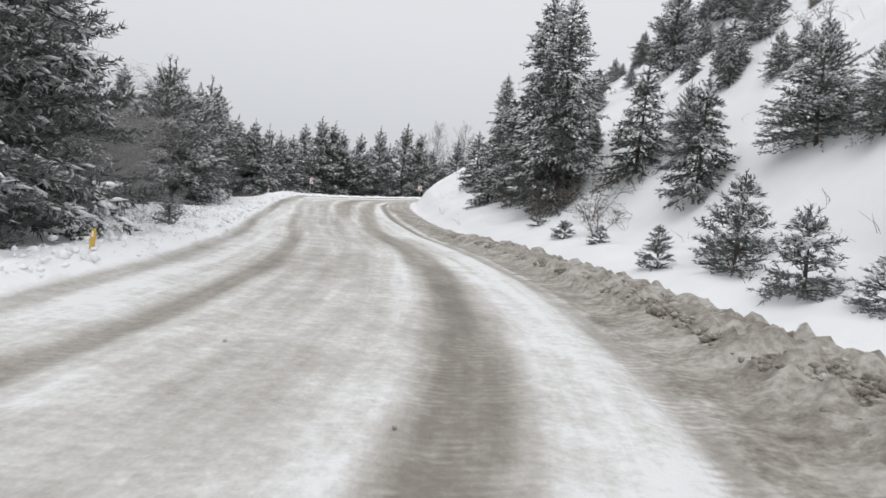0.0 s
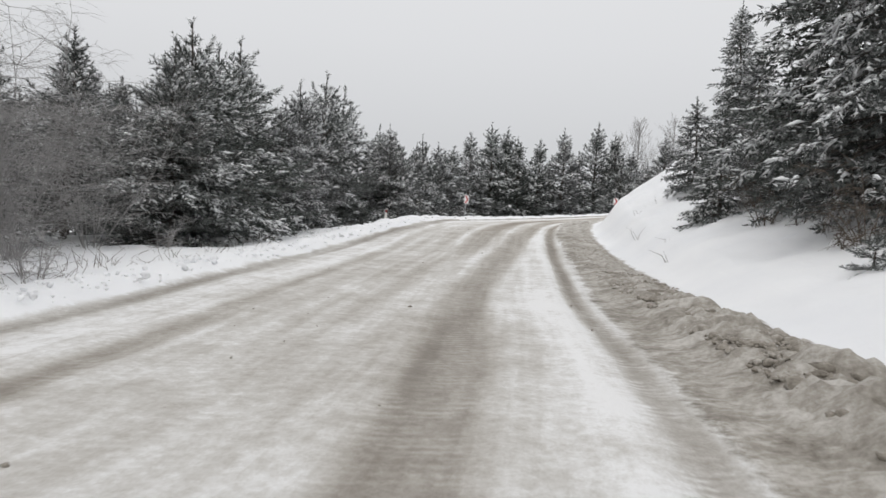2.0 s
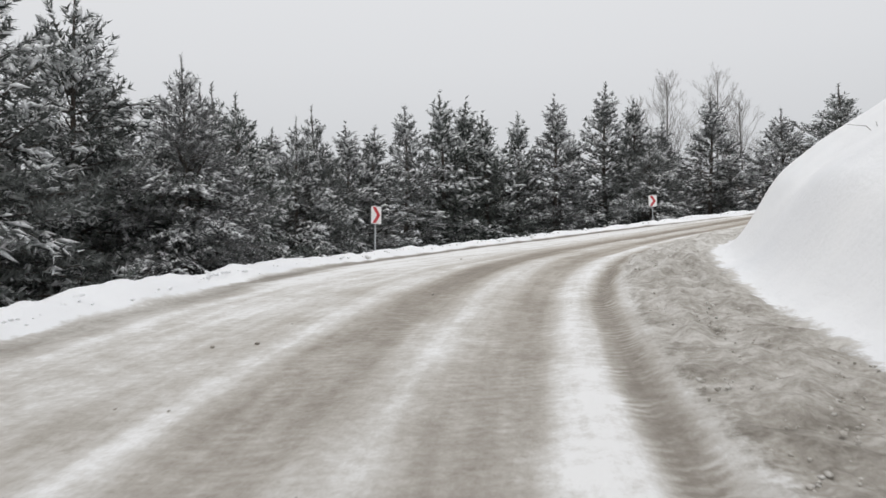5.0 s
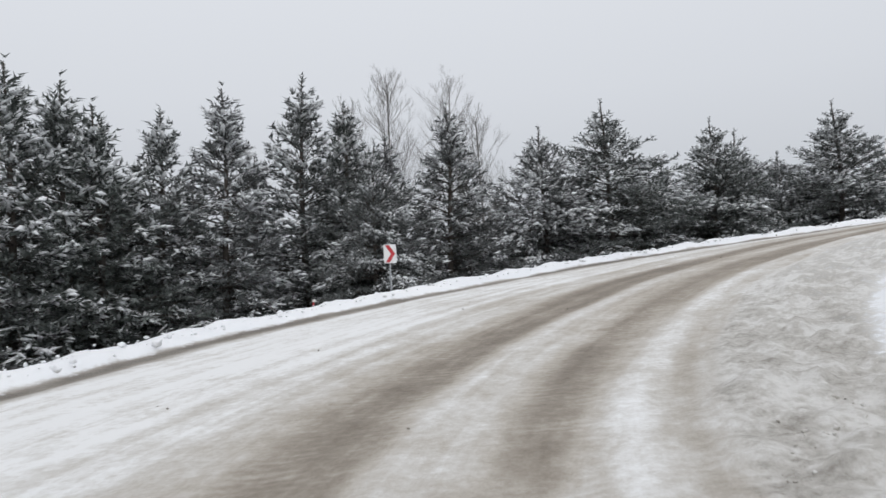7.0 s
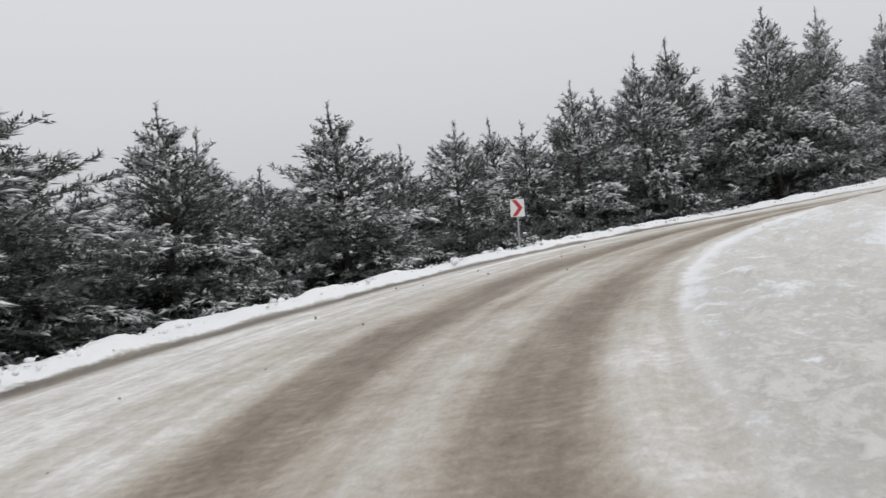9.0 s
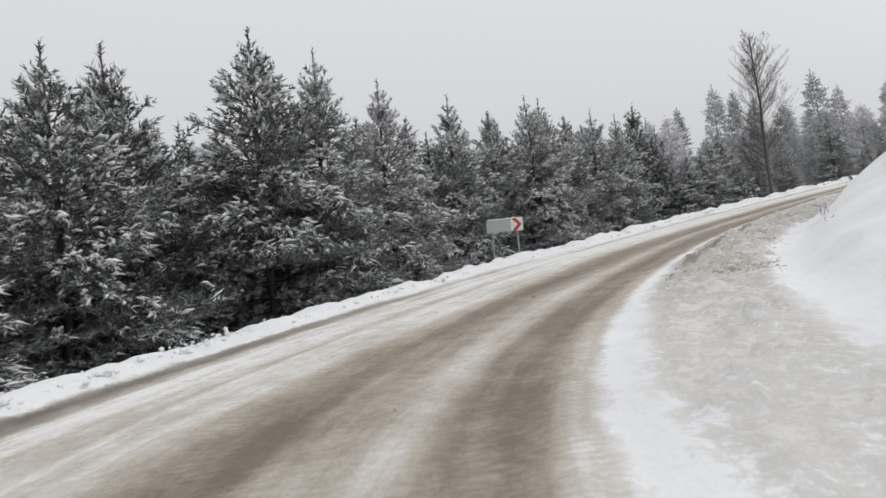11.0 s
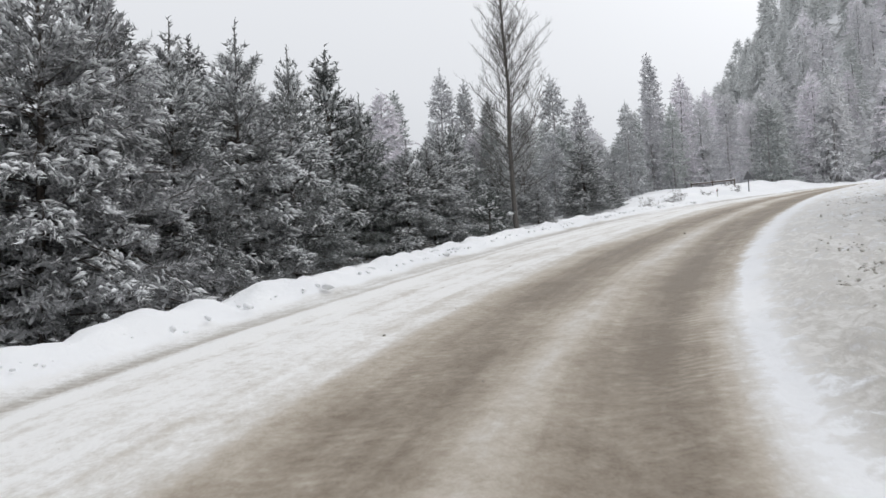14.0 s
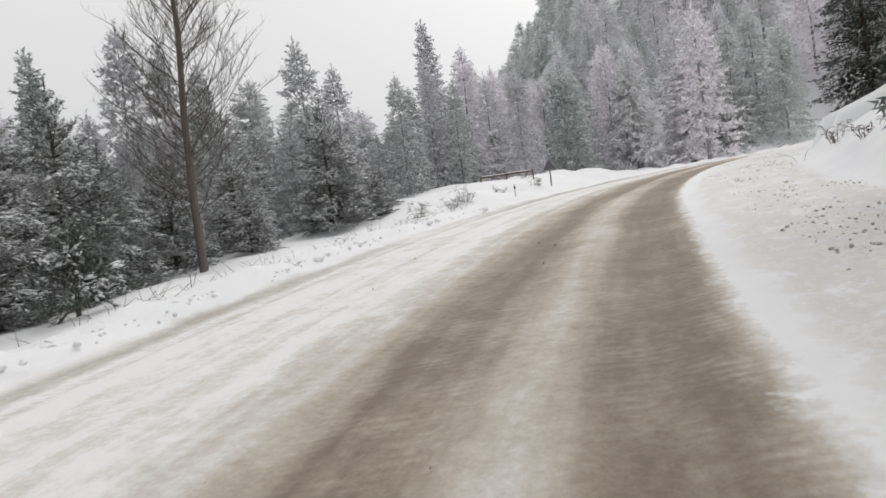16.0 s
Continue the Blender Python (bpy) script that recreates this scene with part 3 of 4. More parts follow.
def conifer_parts(seed, height, radius, style, density, fine, snow, low=0.03):
    """Trunk with limbs, needle crown and clinging snow of one conifer.
    style: pine (whorls, open candle-like top, sagging snowy lower boughs) or spruce (drooping, dense)."""
    rng = np.random.default_rng(seed)
    pine = style == "pine"
    wood = Heap()
    lean = rng.normal(0, 0.012, 2)
    zs = np.linspace(0, height, 9)
    sway = np.stack([lean[0] * zs + 0.05 * np.sin(zs * 0.7 + seed), lean[1] * zs + 0.05 * np.cos(zs * 0.6 + seed), zs], 1)
    sway[:, :2] -= sway[0, :2]
    wood.add(*tube(np.vstack([[0, 0, -0.8], sway]), np.r_[0.012 * height + 0.03, (0.010 * height + 0.02) * (1 - zs / height) ** 0.9 + 0.012], 7))
    centre = lambda z: np.array([np.interp(z, zs, sway[:, 0]), np.interp(z, zs, sway[:, 1]), z])
    at, way, load = [], [], []
    z = height * low + 0.2
    gap = (0.31 if not pine else 0.36) / density
    short = 1.25 * min(1.0, height / 7)
    while z < height - short:
        u = z / height
        full = (1 - u) ** 0.80 * min(1.0, 0.80 + u * 1.0) * np.interp(u, [0.55, 0.75, 0.92], [1.0, 0.68, 0.34]) if pine else (1 - u) ** 0.85
        whorl = rng.uniform(0.75, 1.15)
        for k in range((int(rng.integers(8, 11)) if u < 0.75 else 6) if pine else (int(rng.integers(8, 11)) if u < 0.85 else 5)):
            turn = k * 2.4 + rng.uniform(-0.45, 0.45) + z * 3
            long = max(0.36 - 0.18 * u, radius * full * whorl * rng.uniform(0.6, 1.15))
            if pine:
                rise, curl = np.interp(u, [0, 0.4, 0.7, 0.88, 1], [-0.12, 0.16, 0.50, 0.85, 1.1]) + rng.uniform(-0.28, 0.28), np.interp(u, [0, 0.4, 0.7, 1], [0.02, 0.08, 0.28, 0.35])
            else:
                rise, curl = np.interp(u, [0, 0.6, 0.92, 1], [-0.42, -0.22, 0.2, 0.9]) + rng.uniform(-0.2, 0.2), 0.12
            # whole boughs carry snow, in patches round the crown; the rest stay dark
            patchy = 0.5 + 0.5 * math.sin(2 * turn + 1.1 * z + seed) * math.sin(1.7 * z - turn + 2.0 * seed)
            loaded = rng.random() < snow * (0.16 + 0.72 * patchy ** 2) * np.interp(u, [0, 0.2, 0.42, 0.75, 1], [0.18, 0.42, 1.0, 1.2, 0.8])
            out = np.array([math.cos(turn), math.sin(turn), 0])
            w = np.linspace(0, 1, 4)
            sag = (-0.44 if loaded else -0.05) * long * w ** 2 * (1 - smooth(np.array(u), 0.55, 0.8))
            limb = centre(z) + out * (w * long * math.cos(rise))[:, None] + np.array([0, 0, 1.0]) * (w * long * math.sin(rise) + curl * long * w ** 2 + sag)[:, None]
            if fine > 0.4:
                wood.add(*tube(limb[[0, 2, 3]] if fine < 0.8 else limb, np.interp(w[[0, 2, 3]] if fine < 0.8 else w, [0, 1], [0.010 + 0.008 * long, 0.007]), 3))
            tip_dir = limb[-1] - limb[-2]
            tip_dir = tip_dir / np.linalg.norm(tip_dir)
            for back in (0.08, 0.36):
                at.append(limb[-1] - tip_dir * back)
                way.append(tip_dir + [0, 0, 0.25 if pine else 0.05])
                load.append(0.95 if loaded else 0.10 + 0.22 * u)
            side = np.array([-out[1], out[0], 0])
            steps = max(2, int(long / (0.25 if pine else 0.24) * fine))
            for q in range(steps):
                a = 0.12 + 0.86 * (q + rng.uniform(0, 1)) / steps
                spot = np.array([np.interp(a, w, limb[:, c]) for c in range(3)])
                sgn = 1 if q % 2 else -1
                spray = 0.42 * long * (1.1 - a) + 0.16
                go = tip_dir * 0.8 + side * sgn * rng.uniform(0.45, 0.9) + np.array([0, 0, (rng.uniform(-0.2, 0.3) if pine else rng.uniform(-0.45, 0.1)) - 0.35 * loaded])
                go /= np.linalg.norm(go)
                for b in np.arange(0.03, spray, 0.29 / fine):
                    at.append(spot + go * b)
                    way.append(go + rng.normal(0, 0.16, 3) + [0, 0, (0.10 + 0.5 * max(u - 0.6, 0)) if pine else -0.08])
                    load.append((0.10 + 0.85 * smooth(a + 0.3 * b / spray, 0.35, 0.7)) if loaded else 0.02 + 0.08 * u)
        z += gap * (0.8 + 0.4 * rng.random()) * (1.0 - 0.1 * u)
    for zz in np.linspace(0.92, 0.0, 5) * short:
        at.append(centre(height) - [0, 0, zz + 0.26])
        way.append(np.array([rng.normal(0, 0.06), rng.normal(0, 0.06), 1.0]))
        load.append(0.1)
    for share, arm in ((0.95, 0.30), (0.52, 0.14)):
        for k in range(6):
            turn = k * 1.05 + share * 5 + rng.uniform(-0.3, 0.3)
            out = np.array([math.cos(turn), math.sin(turn), 0.9 + rng.uniform(-0.2, 0.4)])
            root = centre(height) - [0, 0, share * short + 0.2]
            for step in np.arange(0.06, arm * min(1.3, 0.4 + height / 9), 0.2):
                at.append(root + out * step)
                way.append(out + [0, 0, 0.3])
                load.append(0.25)
    at, way, load = np.array(at), np.array(way), np.array(load, float)
    needles = Heap()
    reach, width = (0.16, 0.022) if pine else (0.15, 0.025)
    big = 1 / fine ** 0.6
    blades = 12 if fine > 0.8 else 9 if fine > 0.4 else 6
    needles.add(*needle_tufts(at, way, 0.34 * big, reach * big, width * big * (11 / blades) ** 0.6, blades, rng))
    caps = Heap()
    upward = rng.random(len(at)) < load
    spot, along = at[upward], way[upward]
    for _ in range(2):
        drift = rng.normal(0, 0.055 * big, spot.shape)
        caps.add(*snow_caps(spot + drift + [0, 0, 0.04], along + rng.normal(0, 0.28, along.shape), 0.29 * big, 0.045 * big, 0.052 * big, rng))
    # snow caught between the needles
    caps.add(*needle_tufts(spot + [0, 0, 0.02], along, 0.34 * big, reach * big, 0.8 * width * big, 7, rng))
    return wood, needles, caps


def part(name, mesh, parent, label=""):
    ob = new(name, mesh)
    ob.parent = parent
    return tagged(ob, label)


def conifer(name, seed, height, radius, style, density=1.0, fine=1.0, snow=0.5, needles=None, bark=None, low=0.03):
    """A model tree, kept aside from the scene as a pattern for copies."""
    wood, crown, caps = conifer_parts(seed, height, radius, style, density, fine, snow, low)
    root = new(name)
    part("trunk", wood.mesh("trunk", bark or BARK), root)
    part("crown", crown.mesh("crown", needles or (PINE if style == "pine" else SPRUCE), False), root)
    tagged(part("snow_load", caps.mesh("snow_load", BOUGH_SNOW), root, "white snow lying on the branches"), kind="stuff")
    return root


def bare_tree(name, seed, height, spread=0.55, levels=3, mat=None, first=0.25, girth=0.1, limbs=22, reach=0.24):
    """A leafless tree: trunk, and rising limbs with their fine twigs."""
    rng = np.random.default_rng(seed)
    mat = mat or BARK
    root = new(name)

    def grow(heap, start, way, long, thick, level):
        n = 5
        pts = [np.array(start, float)]
        w = np.array(way, float)
        for i in range(n):
            w = w + rng.normal(0, 0.10 if level else 0.03, 3) + np.array([0, 0, 0.05 + 0.06 * (level == 1)])
            w /= np.linalg.norm(w)
            pts.append(pts[-1] + w * long / n)
        heap.add(*tube(pts, np.linspace(thick, thick * 0.35, n + 1), 6 if level == 0 else 3))
        if level >= levels:
            return
        for k in range((limbs, 7, 5, 3)[level]):
            a = rng.uniform(first if level == 0 else 0.2, 1.0)
            i = min(int(a * n), n - 1)
            p = pts[i] + (pts[i + 1] - pts[i]) * (a * n - i)
            turn = rng.uniform(0, 2 * np.pi)
            o = np.array([math.cos(turn), math.sin(turn), 0.0])
            d = w * (0.8 if level else 0.0) + o * spread + np.array([0, 0, 0.30 if level else 0.42 + 0.3 * a])
            own = Heap() if level == 0 else heap
            grow(own, p, d / np.linalg.norm(d), long * (reach * float(np.interp(a, [first, 0.42, 0.8, 1.0], [0.75, 1.0, 0.62, 0.28])) if level == 0 else 0.5 * (1.2 - 0.6 * a)) * rng.uniform(0.7, 1.2), thick * (0.14 if level == 0 else 0.5), level + 1)
            if level == 0:
                part("limb", own.mesh("limb", mat), root)

    stem = Heap()
    grow(stem, (0, 0, -0.4), (0.02, 0.01, 1), height, girth, 0)
    part("trunk", stem.mesh("trunk", mat), root)
    return root


USED = {}


def stand(model, x, y, z, scale, turn, lean=0.0, wide=1.0):
    """Stand a copy of a model tree on the ground; the first one stands itself."""
    size = Vector((scale * wide, scale * wide, scale))
    if model in USED:
        own = USED[model]
        return copy_thing(model, pose(x, y, z, lean, 0, turn) @ Matrix.Diagonal((size.x / own.x, size.y / own.y, size.z / own.z, 1)))
    USED[model] = size
    model.matrix_basis = pose(x, y, z, lean, 0, turn) @ Matrix.Diagonal((*size, 1))
    return model


def models(name, style, sizes, seed, label, group, *more, **rest):
    """Model trees of one kind with their heights."""
    return [(tagged(conifer(name, seed + i, h, r, style, *more, **rest), label, "tree", group), h) for i, (h, r) in enumerate(sizes)]


BROAD = models("pine_tree", "pine", ((8.0, 3.6), (7.5, 3.3), (9.0, 3.6), (7.0, 3.2)), 11, "young dark pine with snow lying on its boughs", "roadside pines", 1.0, 1.0, 0.95)
WOOD = models("pine_tree", "pine", ((11.0, 3.0), (12.0, 3.3), (10.5, 2.8)), 31, "tall dark pine dusted with snow in the wood", "pines of the wood", 0.85, 0.62, 0.55, low=0.10)
BIG_SPRUCE = models("spruce_tree", "spruce", ((12.0, 3.1),), 51, "dense dark spruce with snow on its drooping branches", "spruces of the slope", 1.0, 0.8, 0.6)
SMALL_SPRUCE = models("spruce_tree", "spruce", ((6.0, 2.1), (5.0, 1.7)), 55, "small dense spruce loaded with fresh snow", "spruces of the slope", 1.0, 1.0, 0.55)
# distance haze on these spruces is put into their pale needles and bark
HAZY_SPRUCE = models("spruce_tree", "spruce", ((17.0, 2.8), (14.0, 3.2), (12.0, 3.3)), 71, "tall frosted spruce on the far hillside, haze painted into its colour", "hillside spruces", 0.7, 0.34, 0.4, FROST_HAZE, FROST_HAZE_BARK)
DISTANT = models("spruce_tree", "spruce", ((15.0, 3.2), (13.0, 3.4)), 81, "tall frosted spruce on the far hillside, haze painted into its colour", "hillside spruces", 0.62, 0.26, 0.4, RIME_HAZE, FROST_HAZE_BARK)
# bank and uphill trees: needle colour holds both snow dust and painted mist
BANK_SPRUCE = models("spruce_tree", "spruce", ((12.0, 3.1),), 53, "tall snow-dusted spruce on the bank, needles also paled with painted haze", "spruces of the slope", 1.0, 0.8, 0.85, DUST_HAZE)
SNOWY = models("pine_tree", "pine", ((8.0, 3.3), (7.5, 3.0), (9.0, 3.3)), 17, "snow-dusted pine beside the uphill road, needles also paled with painted haze", "uphill pines", 1.0, 0.9, 1.5, DUST_HAZE)
SAPLING = models("pine_sapling", "pine", ((2.2, 1.0), (1.5, 0.75)), 91, "small snow-covered pine sapling on the snowy slope", "saplings", 1.0, 1.25, 0.9)
rng = np.random.default_rng(5)


def tree_at(kinds, s, d, top, wide=1.0):
    """A tree at a place along the road whose tip stands top metres over the road."""
    x, y, z = place(s, d)
    z -= 0.1
    tip = float(np.interp(s, S, LINE[:, 2])) + top
    model, height = kinds[int(rng.integers(len(kinds)))]
    scale = max(tip - z, 0.6) / height
    return stand(model, x, y, z, scale, float(rng.uniform(0, 360)), float(rng.normal(0, 1.0)), wide * float(np.clip(scale ** -0.35, 0.7, 1.3)))


# left of the first straight
for s, d, top in ((12.0, 10.2, 9.0), (15.5, 11.0, 9.5), (19.0, 12.8, 8.6), (22.5, 12.6, 10.5), (25.3, 14.0, 11.0), (37.1, 11.0, 6.1), (38.6, 11.3, 7.2), (42.1, 12.0, 7.0), (44.8, 12.4, 7.8),
                  (47.5, 11.6, 5.6), (51.2, 12.5, 7.1), (54.2, 13.0, 8.2), (56.7, 14.0, 8.0)):
    tree_at(BROAD, s, d, top, 1.12)
# round the outside of the hairpin
for s, d, top in ((57.2, 11.0, 5.8), (58.5, 12.0, 5.4), (60.5, 14.0, 5.9), (63.2, 16.0, 5.6), (60.9, 16.0, 6.6), (64.2, 17.0, 6.4), (75.4, 15.0, 5.3)):
    tree_at(BROAD, s, d, top)
for s, d, top in ((65.7, 18.0, 5.9), (66.5, 18.0, 5.8), (68.3, 20.0, 7.4), (70.0, 21.0, 8.5), (70.8, 21.0, 8.1), (71.2, 20.0, 7.2), (72.3, 20.0, 7.1), (73.3, 19.0, 8.0), (75.1, 19.0, 8.7), (75.9, 18.0, 7.5), (76.6, 17.0, 5.9), (78.4, 17.0, 7.3)):
    tree_at(WOOD, s, d, top, 1.4)
for s, d, top, wide in ((80.1, 14.0, 5.8, 1.3), (82.2, 13.5, 6.8, 1.6), (85.7, 14.1, 5.9, 1.4), (87.1, 15.2, 5.3, 1.2), (88.2, 14.3, 4.0, 1.3), (89.6, 13.0, 6.0, 1.5), (91.9, 14.7, 4.7, 1.3), (93.3, 14.1, 5.6, 1.3), (96.2, 17.8, 6.5, 1.1),
                        (96.1, 14.7, 5.6, 1.3), (98.2, 14.2, 7.3, 1.25), (101.1, 14.1, 8.5, 1.2), (104.1, 16.6, 10.0, 1.2), (106.3, 12.6, 10.0, 1.2),
                        (84.0, 16.5, 4.3, 1.3), (90.1, 16.5, 3.7, 1.3), (93.9, 17.7, 4.2, 1.3)):
    tree_at(BROAD, s, d, top, wide)
# along the way out of the bend
for s, d, top, wide in ((108.4, 12.4, 9.4, 1.15), (112.0, 12.6, 8.8, 1.1), (116.4, 13.2, 8.6, 1.0), (120.4, 12.4, 8.4, 1.0)):
    tree_at(SNOWY, s, d, top, wide)
for s, d, top in ((116.4, 13.8, 6.7), (119.4, 14.0, 8.0), (122.0, 13.0, 8.4), (124.6, 13.6, 7.4), (127.0, 14.0, 7.8), (129.4, 14.0, 7.5), (134.1, 15.0, 6.5), (134.9, 13.4, 4.3), (136.8, 13.4, 4.5), (138.4, 14.0, 5.2), (141.0, 15.0, 5.8), (152.3, 13.9, 5.9), (154.2, 15.0, 4.4), (143.0, 15.5, 4.2), (145.8, 15.8, 3.9), (147.6, 14.2, 2.6), (149.0, 16.0, 4.2), (156.2, 14.2, 2.6), (158.5, 15.5, 3.2)):
    tree_at(SNOWY, s, d, top)
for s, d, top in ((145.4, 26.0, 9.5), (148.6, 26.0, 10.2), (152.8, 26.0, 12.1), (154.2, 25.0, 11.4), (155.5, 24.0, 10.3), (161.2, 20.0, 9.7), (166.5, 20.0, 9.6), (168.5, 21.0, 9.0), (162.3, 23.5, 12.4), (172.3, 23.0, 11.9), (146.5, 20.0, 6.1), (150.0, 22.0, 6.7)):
    tree_at(HAZY_SPRUCE, s, d, top, 0.85)
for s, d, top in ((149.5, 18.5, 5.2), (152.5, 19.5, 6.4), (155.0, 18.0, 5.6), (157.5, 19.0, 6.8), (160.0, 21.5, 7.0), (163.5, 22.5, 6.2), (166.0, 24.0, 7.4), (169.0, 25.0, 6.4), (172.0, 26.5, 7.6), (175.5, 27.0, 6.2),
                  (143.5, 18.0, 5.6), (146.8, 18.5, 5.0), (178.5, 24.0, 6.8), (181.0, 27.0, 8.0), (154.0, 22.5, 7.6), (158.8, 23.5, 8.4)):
    tree_at(HAZY_SPRUCE, s, d, top, 1.0)
# one tall slender spire over the clearing
spire_z = float(ground_height([87.69], [7.23])[0])
stand(HAZY_SPRUCE[0][0], 87.69, 7.23, spire_z - 0.2, (31.3 - spire_z) / 17.0, 40, 0.0, 0.95)
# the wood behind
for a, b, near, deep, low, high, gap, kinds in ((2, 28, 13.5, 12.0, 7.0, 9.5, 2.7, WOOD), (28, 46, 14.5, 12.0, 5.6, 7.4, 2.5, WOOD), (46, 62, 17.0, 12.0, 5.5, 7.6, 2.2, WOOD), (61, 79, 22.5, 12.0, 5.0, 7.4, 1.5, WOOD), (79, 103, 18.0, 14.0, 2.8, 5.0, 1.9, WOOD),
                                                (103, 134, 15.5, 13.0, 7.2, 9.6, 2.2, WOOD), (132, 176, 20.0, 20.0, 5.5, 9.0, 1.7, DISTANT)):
    s = a
    while s < b:
        for row in range(2):
            tree_at(kinds, s + rng.uniform(-1, 1), near + deep * (row + rng.uniform(0, 0.9)) / 2.4, rng.uniform(low, high), 1.25)
        s += gap * rng.uniform(0.8, 1.3)
# the hillside inside the bend
tree_at(BIG_SPRUCE, 31.0, -7.2, 11.5)
tree_at(BIG_SPRUCE, 34.1, -7.4, 12.5)
tree_at(BIG_SPRUCE, 45.9, -8.2, 9.9, 0.8)
for s, d, top in ((26.7, -9.0, 7.9), (21.5, -8.5, 6.6), (40.7, -7.5, 7.4), (38.6, -5.9, 4.7), (43.5, -6.2, 5.8)):
    tree_at(SMALL_SPRUCE, s, d, top)
for s, d, top in ((18.5, -10.0, 7.9), (11.0, -8.6, 6.8), (36.7, -20.0, 17.6), (40.6, -20.0, 19.3), (38.7, -16.0, 15.5), (37.0, -7.0, 5.6)):
    tree_at(BROAD, s, d, top, 0.9)
for s, d, top in ((15.9, -6.5, 2.9), (14.4, -5.6, 2.0), (12.0, -5.6, 2.1), (16.8, -5.0, 1.1), (19.0, -6.0, 1.5), (22.0, -5.6, 1.3), (24.5, -5.4, 1.3), (10.0, -5.6, 1.5), (28.0, -5.6, 1.5), (20.0, 7.3, 0.7), (137.4, 11.0, 1.7)):
    tree_at(SAPLING, s, d, top, 1.0)
for i in range(74):
    d = -rng.uniform(9, 30)
    s = rng.uniform(min(-1.45 * d, 42), 50)
    x, y, z = place(s, d)
    model, height = (SMALL_SPRUCE + BROAD)[i % 6]
    stand(model, x, y, z - 0.1, rng.uniform(0.8, 2.9) / height, rng.uniform(0, 360))
for s, d, top in ((114.5, -9.0, 13), (118, -10.5, 14), (122, -12, 15), (127, -11.5, 14), (133, -12.5, 14), (139, -11.5, 12), (144, -10.5, 11.5), (149, -10, 11), (153, -11.5, 12), (158, -9.5, 10), (161, -7.4, 10.5), (166.5, -8.2, 10.0)):
    tree_at(BIG_SPRUCE, s, d, top)
for x, y, tall in ((43.15, 44.05, 11.0), (41.48, 46.51, 9.5), (45.95, 40.29, 10.5)):
    stand(BANK_SPRUCE[0][0], x, y, float(ground_height([x], [y])[0]) - 0.1, tall / 12.0, 70 * x, 0.0, 1.0)
# the far hillside
far_spots = []
for row in range(19):
    for column in range(20):
        a, b = 4 + 4.8 * (row + rng.uniform(-0.1, 0.9)), -85 + 4.6 * (column + rng.uniform(-0.1, 0.9) + 0.5 * (row % 2))
        x, y = 74.71 + 0.6378 * a + 0.7702 * b, 10.14 + -0.7702 * a + 0.6378 * b
        if abs(lane_coordinates(np.array([x]), np.array([y]))[2][0]) > 7.5:
            far_spots.append((a, x, y, float(ground_height([x], [y])[0]) - 0.2, rng.uniform(8, 13), rng.uniform(0, 6.28)))
far_spots.sort()
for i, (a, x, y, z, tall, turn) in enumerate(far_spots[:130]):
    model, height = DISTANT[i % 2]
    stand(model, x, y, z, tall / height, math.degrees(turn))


def far_wood(spots):
    """The trees further up the hillside, where nobody could count them."""
    heap = Heap()
    shapes = []
    for k in range(2):
        _, crown, caps = conifer_parts(87 + k, 14.0, 3.2, "spruce", 0.5, 0.2, 0.5)
        both = Heap()
        for source in (crown, caps):
            both.add(np.vstack(source.v), np.vstack([f for f in source.f]))
        shapes.append((np.vstack(both.v), np.vstack(both.f)))
    for i, (a, x, y, z, tall, turn) in enumerate(spots):
        v, f = shapes[i % 2]
        c, s = math.cos(turn), math.sin(turn)
        heap.add((v @ np.array([[c, s, 0], [-s, c, 0], [0, 0, 1]])) * tall / 14.0 + [x, y, z], f)
    # the near-white needle colour stands in for haze up here
    return tagged(new("hillside_forest", heap.mesh("hillside_forest", RIME_HAZE, False)), "frosted spruces covering the steep far hillside, haze painted into their colour", "forest", kind="stuff")


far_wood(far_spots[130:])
for s, d, top in ((166, -10, 9.0), (171, -12, 10.0), (176, -10, 9), (181, -12, 11), (186, -9.5, 9), (168, -16, 14), (175, -18, 15)):
    tree_at(HAZY_SPRUCE, s, d, top)
for s, d, top in ((172, 14.5, 9.0), (175, 13, 8.5), (178, 14, 10.0), (181, 12.5, 9.0), (184, 14, 11.0), (188, 12.5, 10.0), (191, 14, 11.0), (195, 13, 10.0), (199, 13, 11.0)):
    tree_at(HAZY_SPRUCE, s, d, top)
birch = tagged(bare_tree("bare_tree", 3, 14.0, 0.75, 3, GREY_BARK, 0.13, 0.15, 116), "tall leafless tree with fine snowy twigs", "tree")
x, y, z = place(145.0, 13.9)
birch.matrix_basis = pose(x, y, z, 0, 0, 20)
for i, (s, d, h) in enumerate(((77.2, 18.5, 12.6), (79.2, 19.0, 12.8), (76.4, 19, 11), (80.2, 19.4, 11.3))):
    t = tagged(bare_tree("bare_tree", 20 + i, h, 0.60, 3, GREY_TWIG, 0.16, 0.085, 84, 0.27), "slender leafless tree among the pines", "tree", "bare trees")
    x, y, z = place(s, d)
    t.matrix_basis = pose(x, y, z, 0, 0, 50 * i)

# ---------------------------------------------------------------- signs and posts


def box_mesh(name, size, mat, bevel=0.004, at=(0, 0, 0)):
    bm = bmesh.new()
    bmesh.ops.create_cube(bm, size=1.0, matrix=Matrix.Translation(at) @ Matrix.Diagonal((*size, 1)))
    if bevel:
        bmesh.ops.bevel(bm, geom=bm.edges[:], offset=bevel, segments=2, affect='EDGES')
    me = bpy.data.meshes.new(name)
    bm.to_mesh(me)
    bm.free()
    me.materials.append(mat)
    return me


